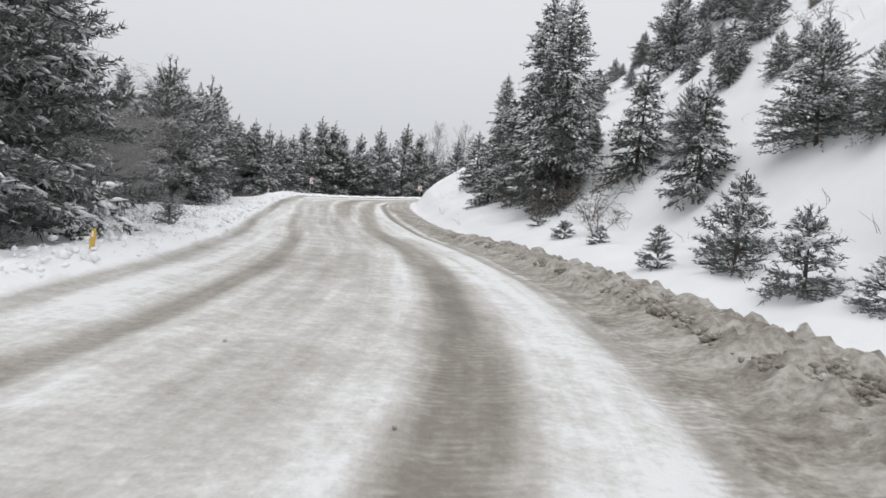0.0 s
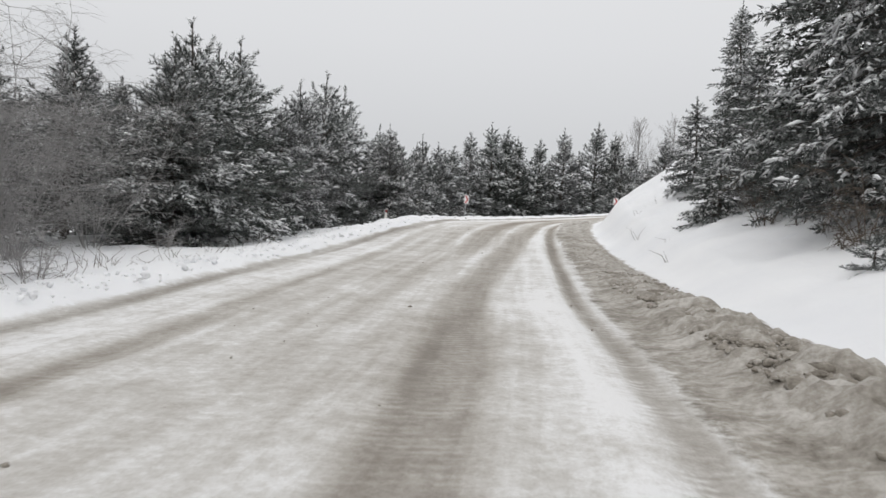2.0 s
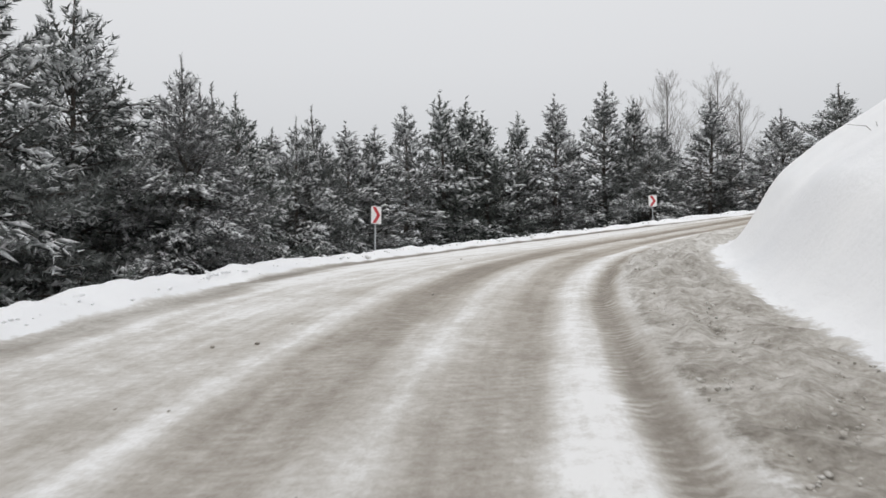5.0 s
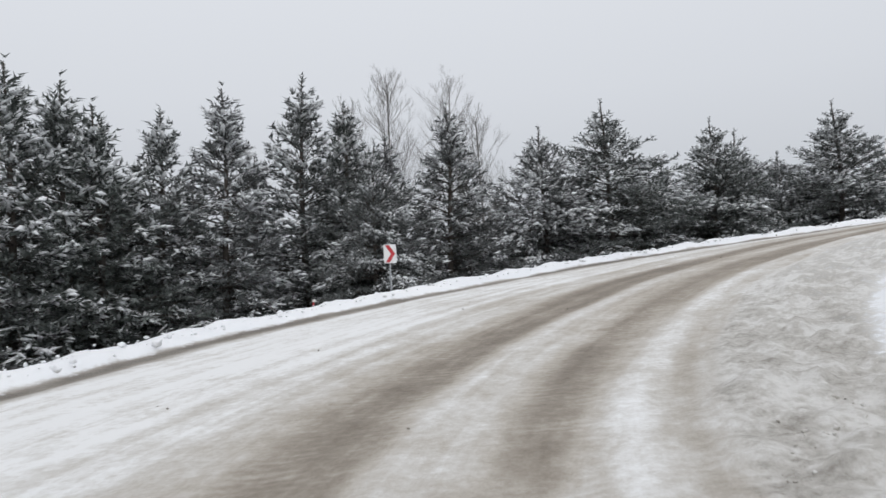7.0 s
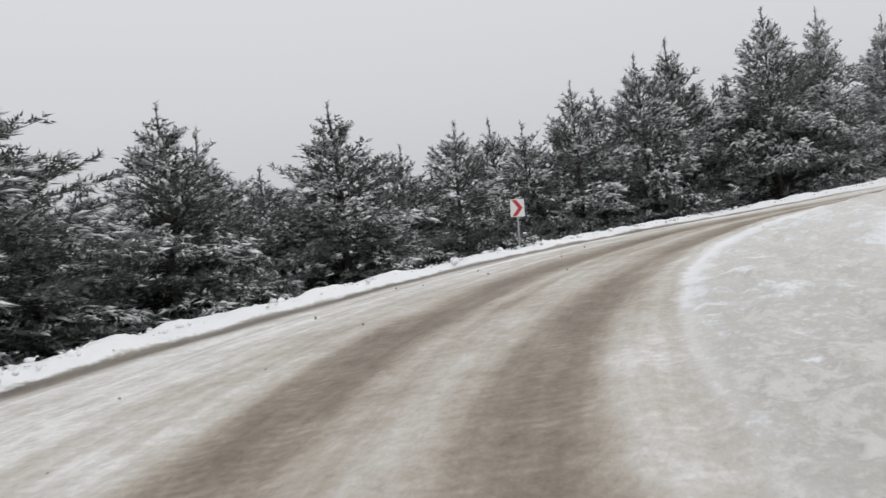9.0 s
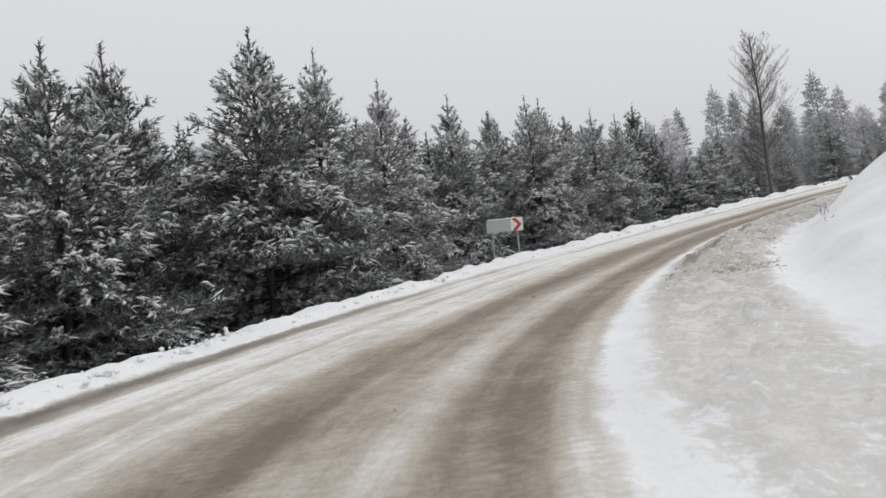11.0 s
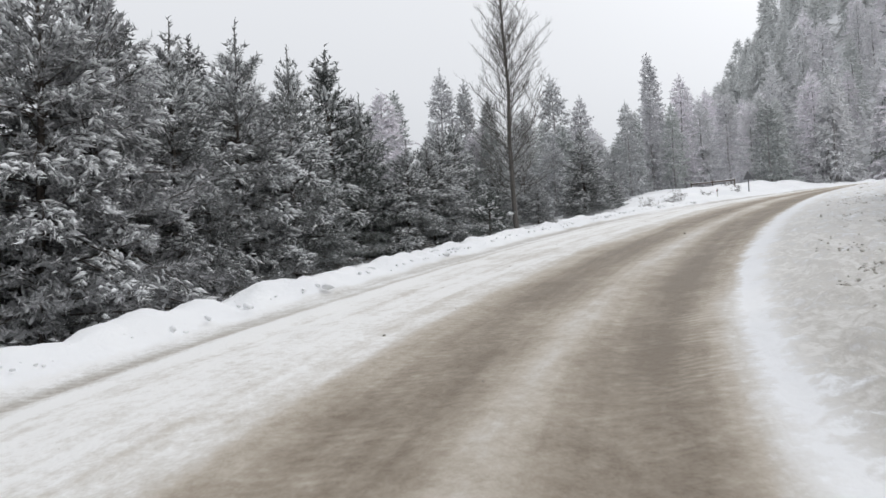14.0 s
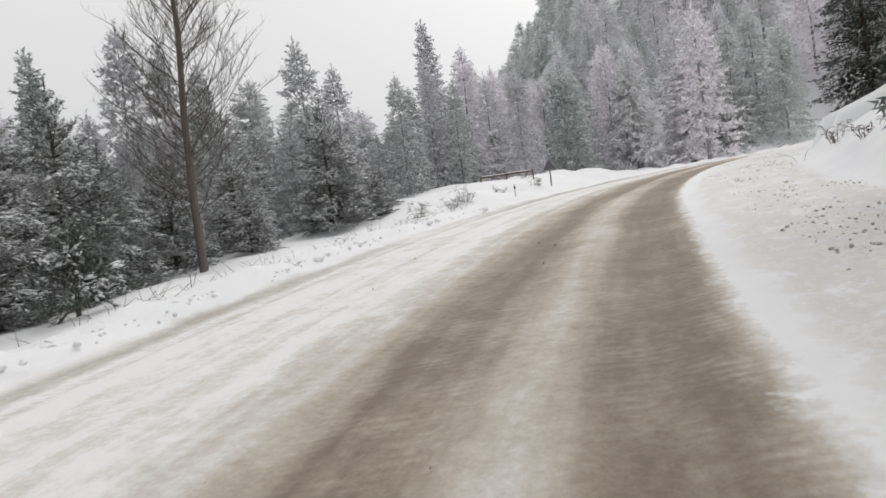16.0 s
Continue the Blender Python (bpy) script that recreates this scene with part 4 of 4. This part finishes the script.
def post_mesh(name, radius, low, high, mat, sides=12):
    v, f = tube([(0, 0, low), (0, 0, low + 0.02), (0, 0, high - 0.01), (0, 0, high), (0, 0, high + 0.001)], [radius, radius, radius, radius * 0.9, 0.001], sides)
    return sheet(name, v, f, [mat])


def outline_mesh(name, points, y0, y1, mat):
    """A flat plate from an outline in x and z, between two depths in y, with softened corners."""
    bm = bmesh.new()
    face = bm.faces.new([bm.verts.new((x, y0, z)) for x, z in points])
    side = bmesh.ops.extrude_face_region(bm, geom=[face])
    bmesh.ops.translate(bm, verts=[g for g in side["geom"] if isinstance(g, bmesh.types.BMVert)], vec=(0, y1 - y0, 0))
    bmesh.ops.recalc_face_normals(bm, faces=bm.faces[:])
    me = bpy.data.meshes.new(name)
    bm.to_mesh(me)
    bm.free()
    me.materials.append(mat)
    return me


def rounded(w, h, r, n=4):
    out = []
    for cx, cz, a0 in ((w / 2 - r, h / 2 - r, 0), (-w / 2 + r, h / 2 - r, 90), (-w / 2 + r, -h / 2 + r, 180), (w / 2 - r, -h / 2 + r, 270)):
        for k in range(n + 1):
            a = radians(a0 + 90 * k / n)
            out.append((cx + r * math.cos(a), cz + r * math.sin(a)))
    return out


def arrow(w, h, flip=1):
    """A chevron that points to the right as one faces it."""
    t = 0.42 * w
    return [(flip * x, z) for x, z in ((-w / 2, h / 2), (-w / 2 + t, h / 2), (w / 2, 0), (-w / 2 + t, -h / 2), (-w / 2, -h / 2), (w / 2 - t, 0))]


def snow_strip(name, length, width, thick, seed):
    """A thin cap of snow along a top edge."""
    u = np.linspace(-0.5, 0.5, 15)
    g = np.random.default_rng(seed)
    h = thick * (0.7 + 0.5 * g.random(15)) * np.minimum(1, (0.5 - np.abs(u)) * 12 + 0.15)
    ring = np.stack([np.stack([u * length, np.full(15, -width), 0 * u], 1), np.stack([u * length, np.full(15, -width * 0.6), h * 0.8], 1), np.stack([u * length, np.full(15, 0.0), h], 1),
                     np.stack([u * length, np.full(15, width * 0.6), h * 0.8], 1), np.stack([u * length, np.full(15, width), 0 * u], 1)], 0)
    return sheet(name, ring.reshape(-1, 3), grid_faces(5, 15), [CLUMP_SNOW])


def chevron_sign():
    """Local -y faces the traffic."""
    root = new("chevron_sign")
    tagged(part("post", post_mesh("post", 0.03, -0.6, 1.42, GALV), root), "grey galvanised post")
    plate = part("panel", outline_mesh("panel", [(x, z + 1.1) for x, z in rounded(0.45, 0.57, 0.03)], -0.05, -0.035, SIGN_WHITE), root, "white reflective panel")
    part("arrow", outline_mesh("arrow", [(x, z + 1.1) for x, z in arrow(0.34, 0.52)], -0.055, -0.05, SIGN_RED), plate, "red chevron pointing right")
    for z in (0.9, 1.3):
        part("clamp", box_mesh("clamp", (0.09, 0.05, 0.03), GALV, 0.004, (0, -0.018, z)), root)
    return tagged(root, "red and white chevron sign on a grey post", "road sign", "bend signs")


first_sign = chevron_sign()
spots = ((-12.05, 62.55, 3.12, (0.90, -0.42)), (-2.95, 78.55, 4.20, (0.44, -0.90)), (21.9, 81.25, 6.62, (-0.85, -0.52)))
for i, (x, y, z, face) in enumerate(spots):
    m = pose(x, y, z, 0, (2.0, -1.0, 3.0)[i], math.degrees(math.atan2(face[1], face[0])) + 90)
    if i:
        copy_thing(first_sign, m)
    else:
        first_sign.matrix_basis = m


def board_sign():
    root = new("bend_board")
    w, h, z = 1.75, 0.60, 1.18
    for x in (-0.62, 0.58):
        part("post", post_mesh("post", 0.035, -0.7, 1.45, GALV), root).location = (x, 0, 0)
    # the grey face is a reflection painted as base colour
    plate = part("panel", outline_mesh("panel", [(x, q + z) for x, q in rounded(w, h, 0.02)], -0.06, -0.04, SIGN_GREY), root, "board face with its grey reflection painted in")
    part("white_field", outline_mesh("white_field", [(x + 0.585, q + z) for x, q in rounded(0.57, h - 0.01, 0.02)], -0.066, -0.06, SIGN_WHITE), plate, "white reflective field")
    part("arrow", outline_mesh("arrow", [(x + 0.585, q + z) for x, q in arrow(0.46, 0.58)], -0.072, -0.066, SIGN_RED), plate, "red chevron pointing right")
    cap = part("snow_cap", snow_strip("snow_cap", w, 0.03, 0.035, 4), root, "thin line of snow")
    cap.location = (0, -0.05, z + h / 2)
    return tagged(root, "grey bend board with one red chevron on two posts", "road sign")


board = board_sign()
board.matrix_basis = pose(42.66, 68.13, 8.85, 0, 2, 249.5) @ Matrix.Scale(0.82, 4)


def warning_sign():
    root = new("warning_sign")
    part("post", post_mesh("post", 0.035, -0.6, 1.75, BLACK), root)
    tri = [(-0.36, 1.35), (0.36, 1.35), (0.0, 1.97)]
    plate = part("panel", outline_mesh("panel", tri, 0.04, 0.055, plain("dark_sign_back", (0.10, 0.10, 0.105), 0.6, 14, 0.2)), root, "dark triangular panel")
    part("rim", outline_mesh("rim", [(x * 1.06, 1.56 + (z - 1.56) * 1.06) for x, z in tri], 0.030, 0.040, SIGN_GREY), plate)
    return tagged(root, "dark triangular warning sign on a thin post", "road sign")


sign = warning_sign()
sign.matrix_basis = pose(68.24, 19.20, 13.6, 0, 0, 33.5)


def marker_post(colour, label, height=0.85):
    root = new("marker_post")
    w = 0.05 if colour is not YELLOW else 0.03
    part("shaft", outline_mesh("shaft", [(-w, -0.4), (w, -0.4), (w, height - 0.05), (0.4 * w, height), (-w, height - 0.03)], -0.025, 0.025, colour), root)
    if colour is not YELLOW:
        part("band", box_mesh("band", (0.104, 0.056, 0.12), BLACK if colour is not YELLOW else POST_WHITE, 0.003, (0, 0, height * 0.78)), root)
    part("reflector", box_mesh("reflector", (w, 0.008, 0.09), SIGN_RED if colour is not YELLOW else SIGN_WHITE, 0.002, (0, -0.031, height * 0.78)), root)
    return tagged(root, label, "marker post", "marker posts")


for colour, s, d, turn, high, label in ((YELLOW, 11.4, 6.30, 0, 0.40, "faded yellow plastic marker post in roadside snow"), (POST_WHITE, 49.2, 6.9, 10, 0.62, "pale marker post standing in the snow ridge"),
                                        (POST_WHITE, 71.5, 9.9, -40, 0.6, "pale marker post at the edge of the bend"), (POST_WHITE, 155.8, 6.8, 140, 0.7, "thin pale marker post beside the warning sign")):
    m = marker_post(colour, label, high)
    x, y, z = place(s, d)
    m.matrix_basis = pose(x, y, z, 0, 2, turn)

# ---------------------------------------------------------------- fence by the clearing


def rail_fence():
    root = new("rail_fence")
    for i, x in enumerate((0, 2.2, 4.4)):
        part("post", box_mesh("post", (0.11, 0.11, 1.5), TWIG, 0.015), root).location = (x, 0, 0.35)
    for i in range(2):
        rail = part("rail", box_mesh("rail", (2.3, 0.06, 0.14), TWIG, 0.012), root)
        rail.location = (1.1 + 2.2 * i, -0.08, 0.95)
        cap = part("snow_cap", snow_strip("snow_cap", 2.2, 0.05, 0.06, 9 + i), rail)
        cap.location = (0, 0, 0.07)
    return tagged(root, "dark wooden rail fence topped with snow", "fence")


fence = rail_fence()
x, y = 70.07, 18.25
fence.matrix_basis = pose(x, y, float(ground_height([x], [y])[0]) - 0.1, 0, 0, 33.5) @ Matrix.Scale(0.7, 4)

# ---------------------------------------------------------------- shrubs, twigs, rocks and logs


def shrub_stem(rng_, height, girth, tilt_most):
    """One stem with its side shoots and twigs."""
    heap = Heap()

    def shoot(p, w, long, thick, level):
        pts = [np.array(p, float)]
        for i in range(4):
            w = w + rng_.normal(0, 0.09 + 0.07 * level, 3) - [0, 0, 0.10 * level]
            w = w / np.linalg.norm(w)
            pts.append(pts[-1] + w * long / 4)
        heap.add(*tube(pts, np.linspace(thick, thick * 0.4, 5), 3))
        if level < 2:
            for k in range(7 if height < 3 else 10):
                side = rng_.normal(0, 1.0, 3) * [1, 1, 0.45]
                shoot(pts[rng_.integers(1, 5)], w * 0.7 + side, min(long * rng_.uniform(0.25, 0.5), 1.7), thick * 0.55, level + 1)

    a, tilt = rng_.uniform(0, 2 * np.pi), rng_.uniform(0.1, tilt_most)
    shoot((0.12 * math.cos(a), 0.12 * math.sin(a), -0.15), np.array([tilt * math.cos(a), tilt * math.sin(a), 1.0]), height * rng_.uniform(0.5, 0.9), girth, 0)
    return heap


def shrub(seed, s, d, height, stems, label, mat=None, thick=0.014, tilt_most=0.75):
    root = new("bare_shrub")
    rng_ = np.random.default_rng(seed)
    for k in range(stems):
        part("stem", shrub_stem(rng_, height, thick, tilt_most).mesh("stem", mat or TWIG), root)
    x, y, z = place(s, d)
    root.matrix_basis = pose(x, y, z, 0, 0, seed * 40)
    return tagged(root, label, "shrub", "bare shrubs")


for i, (s, d, h, n) in enumerate(((29.5, -6.2, 2.2, 11), (26.0, -7.0, 2.6, 9), (34.5, -6.0, 1.8, 8), (24.0, -6.4, 1.7, 6))):
    shrub(40 + i, s, d, h, n, "leafless brown shrub rising from the snowy slope")
for i, (s, d, h, n) in enumerate(((21.5, 9.6, 2.6, 8), (31.4, 11.9, 6.6, 26), (33.6, 11.4, 5.6, 18), (29.4, 11.2, 4.2, 14), (27.9, 8.6, 1.3, 10), (19.8, 9.6, 3.4, 12), (34.0, 9.6, 1.2, 7), (14.5, 9.2, 1.4, 8))):
    shrub(60 + i, s, d, h, n, "tangled leafless shrub at the edge of the wood", FROST_HAZE_BARK, 0.014, 0.6)
for i in range(16):
    d = -rng.uniform(6, 19)
    shrub(120 + i, rng.uniform(max(14, -1.6 * d), 46), d, rng.uniform(0.6, 1.3), 4, "low dry brush sticking out of the snowy slope")
for i, (s, d, h, n) in enumerate(((140.0, -5.4, 0.9, 6), (142.5, -5.6, 1.1, 6), (137.5, -5.2, 0.7, 5), (117.0, -4.5, 0.6, 4), (113.4, -4.7, 0.5, 5), (115.2, -5.1, 0.6, 5), (120.2, -5.2, 0.5, 5), (146.2, -5.4, 0.8, 6), (150.0, -5.2, 0.9, 6), (152.0, 9.6, 1.1, 9), (154.5, 9.2, 1.0, 9), (157.0, 9.8, 1.2, 9), (160.0, 9.4, 0.8, 8), (163.0, 8.8, 0.8, 8), (166.0, 10.8, 0.9, 8))):
    shrub(80 + i, s, d, h * 0.8, n, "low dry brush sticking out of the snow", GREY_TWIG if d > 0 else None)


def stalks(name, label, spots, seed):
    """Dry stalks and twig ends that poke out of the snow."""
    g = np.random.default_rng(seed)
    heap = Heap()
    for s, d, h in spots:
        x, y, z = place(s, d)
        for k in range(int(g.integers(1, 4))):
            w = np.array([g.normal(0, 0.5), g.normal(0, 0.5), 1.0])
            p = np.array([x + g.normal(0, 0.06), y + g.normal(0, 0.06), z - 0.1])
            heap.add(*tube([p, p + w * h * 0.5, p + w * h + [g.normal(0, 0.12), g.normal(0, 0.12), -0.05]], [0.007, 0.005, 0.002], 3))
    return tagged(new(name, heap.mesh(name, TWIG)), label, "grass", kind="stuff")


g0 = np.random.default_rng(8)
stalks("dry_stalks", "dry brown stalks poking through the roadside snow",
       [(g0.uniform(2, 56), g0.uniform(7.4, 9.6), g0.uniform(0.2, 0.5)) for _ in range(130)] + [(g0.uniform(100, 156), g0.uniform(7.5, 10.0), g0.uniform(0.25, 0.6)) for _ in range(230)] + [(g0.uniform(16, 38), g0.uniform(7.6, 9.0), g0.uniform(0.25, 0.6)) for _ in range(90)]
       + [(g0.uniform(34, 62), -g0.uniform(3.6, 6.5), g0.uniform(0.2, 0.5)) for _ in range(12)] + [(g0.uniform(104, 150), -g0.uniform(3.9, 7.0), g0.uniform(0.15, 0.4)) for _ in range(30)]
       + [(g0.uniform(12, 46), -g0.uniform(5.0, 22.0), g0.uniform(0.25, 0.7)) for _ in range(170)], 3)


def rock_mesh(seed, size, mat, squash=0.7):
    bm = bmesh.new()
    bmesh.ops.create_icosphere(bm, subdivisions=3, radius=1.0)
    off = Vector((seed * 7.1, seed * 3.3, seed))
    for v in bm.verts:
        n = noise.noise(v.co * 0.9 + off) * 0.45 + noise.noise(v.co * 2.3 + off) * 0.22 + noise.noise(v.co * 5.0 + off) * 0.08
        v.co = v.co * (1 + n)
        v.co = Vector((v.co.x * size, v.co.y * size * 0.8, v.co.z * size * squash))
    me = bpy.data.meshes.new("rock")
    bm.to_mesh(me)
    bm.free()
    me.materials.append(mat)
    return me


def snow_lid(rock, thick):
    """Snow on the upward faces of a rock."""
    bm = bmesh.new()
    bm.from_mesh(rock)
    bm.normal_update()
    bmesh.ops.delete(bm, geom=[f for f in bm.faces if f.normal.z < 0.45], context='FACES')
    for v in bm.verts:
        v.co += Vector((v.normal.x * 0.3, v.normal.y * 0.3, 1.0)) * (thick * (0.35 if v.is_boundary else 1.0)) - Vector((0, 0, 0.02 if v.is_boundary else 0))
    me = bpy.data.meshes.new("snow_cap")
    bm.to_mesh(me)
    bm.free()
    for q in me.polygons:
        q.use_smooth = True
    me.materials.append(CLUMP_SNOW)
    return me


for i, (s, d, size) in enumerate(((66.0, -9.2, 0.75), (67.0, -10.2, 0.5), (118.0, -4.6, 0.13), (60.0, -8.4, 0.4))):
    root = new("rock")
    stone = rock_mesh(3 + i, size, ROCK)
    part("stone", stone, root)
    part("snow_cap", snow_lid(stone, 0.10), root, "thick snow cap")
    x, y, z = place(s, d)
    root.matrix_basis = pose(x, y, z + size * 0.1, 10, 5, i * 70)
    tagged(root, "dark rock outcrop capped with snow on the slope", "rock", "slope rocks")


def fallen_log(s, d, long, radius, turn, rise, seed):
    root = new("fallen_log")
    g = np.random.default_rng(seed)
    u = np.linspace(0, 1, 9)
    pts = np.stack([u * long, 0.10 * np.sin(u * 3 + seed), 0.05 * np.cos(u * 5)], 1)
    v, f = tube(pts[2:-1], (radius * (1.05 - 0.35 * u) * g.uniform(0.92, 1.08, 9))[2:-1], 10)
    part("log", sheet("log", v, f, [BARK]), root)
    a = np.linspace(-1.25, 1.25, 9)
    r = (radius * (1.05 - 0.35 * u) + 0.03)[:, None]
    thick = 0.30 * np.cos(a / 1.25 * np.pi / 2)[None] * (0.8 + 0.4 * g.random((9, 1))) + 0.01
    thick[0], thick[-1] = -2.2 * radius, -2.2 * radius
    lid = np.stack([np.repeat(pts[:, :1] + np.array([[-0.4]] + [[0.0]] * 7 + [[0.4]]), 9, 1), pts[:, 1:2] + (r + 0.3 * thick) * np.sin(a)[None], pts[:, 2:3] + r * np.cos(a)[None] + thick], -1)
    part("snow_cover", sheet("snow_cover", lid.reshape(-1, 3), grid_faces(9, 9), [CLUMP_SNOW]), root, "thick snow along the top")
    x, y, z = place(s, d)
    root.matrix_basis = pose(x, y, z - radius * 0.75, 0, -rise, turn)
    return tagged(root, "fallen log under thick snow on the slope", "log", "fallen logs")


fallen_log(157.0, -4.9, 7.5, 0.36, -159.5, 25, 1)
fallen_log(153.0, -5.2, 7.0, 0.32, -155.5, 26, 2)

# ---------------------------------------------------------------- ploughed clods


def clod_shapes(count):
    out = []
    for i in range(count):
        bm = bmesh.new()
        bmesh.ops.create_icosphere(bm, subdivisions=1, radius=1.0)
        for v in bm.verts:
            v.co *= 1 + 0.75 * noise.noise(v.co * 1.7 + Vector((i * 5.3, 1, 2)))
            v.co.z *= 0.75
        out.append((np.array([v.co[:] for v in bm.verts]), np.array([[q.index for q in f.verts] for f in bm.faces])))
        bm.free()
    return out


SHAPES = clod_shapes(6)


def strew(name, label, count, seed, spot, size, mat):
    g = np.random.default_rng(seed)
    heap = Heap()
    for k in range(count):
        s, d, dz = spot(g)
        x, y, z = road_spot(s, d)
        v, f = SHAPES[k % 6]
        r = size * min(g.gamma(2.0, 0.5), 2.4)
        a = g.uniform(0, 6.28)
        turn = np.array([[math.cos(a), -math.sin(a), 0], [math.sin(a), math.cos(a), 0], [0, 0, 1]])
        heap.add((v * r * g.uniform(0.7, 1.3, 3)) @ turn.T + [x, y, z + dz], f)
    return tagged(new(name, heap.mesh(name, mat, False)), label, "slush", kind="stuff")


def road_spot(s, d):
    """x and y of a spot and the height of the road's line there."""
    nx, ny = np.interp(s, S, NOR[:, 0]), np.interp(s, S, NOR[:, 1])
    g = math.hypot(nx, ny)
    return float(np.interp(s, S, LINE[:, 0])) + d * nx / g, float(np.interp(s, S, LINE[:, 1])) + d * ny / g, float(np.interp(s, S, LINE[:, 2]))


def berm_spot(a, b):
    def spot(g):
        s = g.uniform(a, b)
        foot = float(slope_foot(s))
        low = 1.9 if 108 < s < 150 else float(berm_start(s))
        d = g.normal(0.5 * (low + 0.25 + foot), 0.27 * (foot - low + 1.2))
        d = -(d if low < d < foot + 0.4 else g.uniform(low, foot + 0.3))
        high = float(np.interp(s, [0, 6, 24, 32, 50, 53, 56, 60, 90, 104, 108, 122, 128], [0.30, 0.36, 0.30, 0.14, 0.12, 0.26, 0.22, 0.14, 0.10, 0.18, 0.26, 0.20, 0.12]))
        bell = math.exp(-(abs(-d - 0.5 * (float(berm_start(s)) + foot)) / (0.55 * (foot - float(berm_start(s)) + 0.15))) ** 4)
        return s, d, 0.80 * high * bell
    return spot


strew("slush_crumbs", "grey-brown crumbs of ploughed slush along the bank", 9000, 2, berm_spot(3, 34), 0.026, SLUSH)
strew("slush_clods", "chunks of frozen grey slush on the ploughed bank", 900, 12, berm_spot(3, 30), 0.048, SLUSH)
strew("slush_crumbs", "dirty crumbs of slush on the inside of the bend", 4200, 3, berm_spot(34, 64), 0.011, GRITTY)
strew("slush_crumbs", "lumps of sanded slush beside the uphill lane", 6500, 4, berm_spot(101, 122), 0.012, GRITTY)
strew("slush_crumbs", "pale lumps of sanded slush along the climbing shoulder", 5200, 14, berm_spot(118, 162), 0.012, GRITTY)


def ridge_spot(g):
    s = g.uniform(2, 150)
    d = float(outer_edge(s)) + g.normal(0.7, 0.35)
    return s, d, float(camber(s)) * d + 0.16 + 0.06 * g.random()


strew("snow_crumbs", "white crumbs of snow along the ploughed ridge", 3000, 6, ridge_spot, 0.024, SNOW)
strew("snow_lumps", "rounded lumps of snow thrown onto the ploughed ridge", 900, 16, ridge_spot, 0.042, SNOW)


def lane_spot(g):
    s = g.uniform(2, 140)
    return s, g.choice([-1.0, 1.3, 2.9, 3.9]) + g.normal(0, 0.25), 0.0


strew("lane_crumbs", "small dark crumbs of grit and slush on the lane", 300, 7, lane_spot, 0.012, SLUSH)
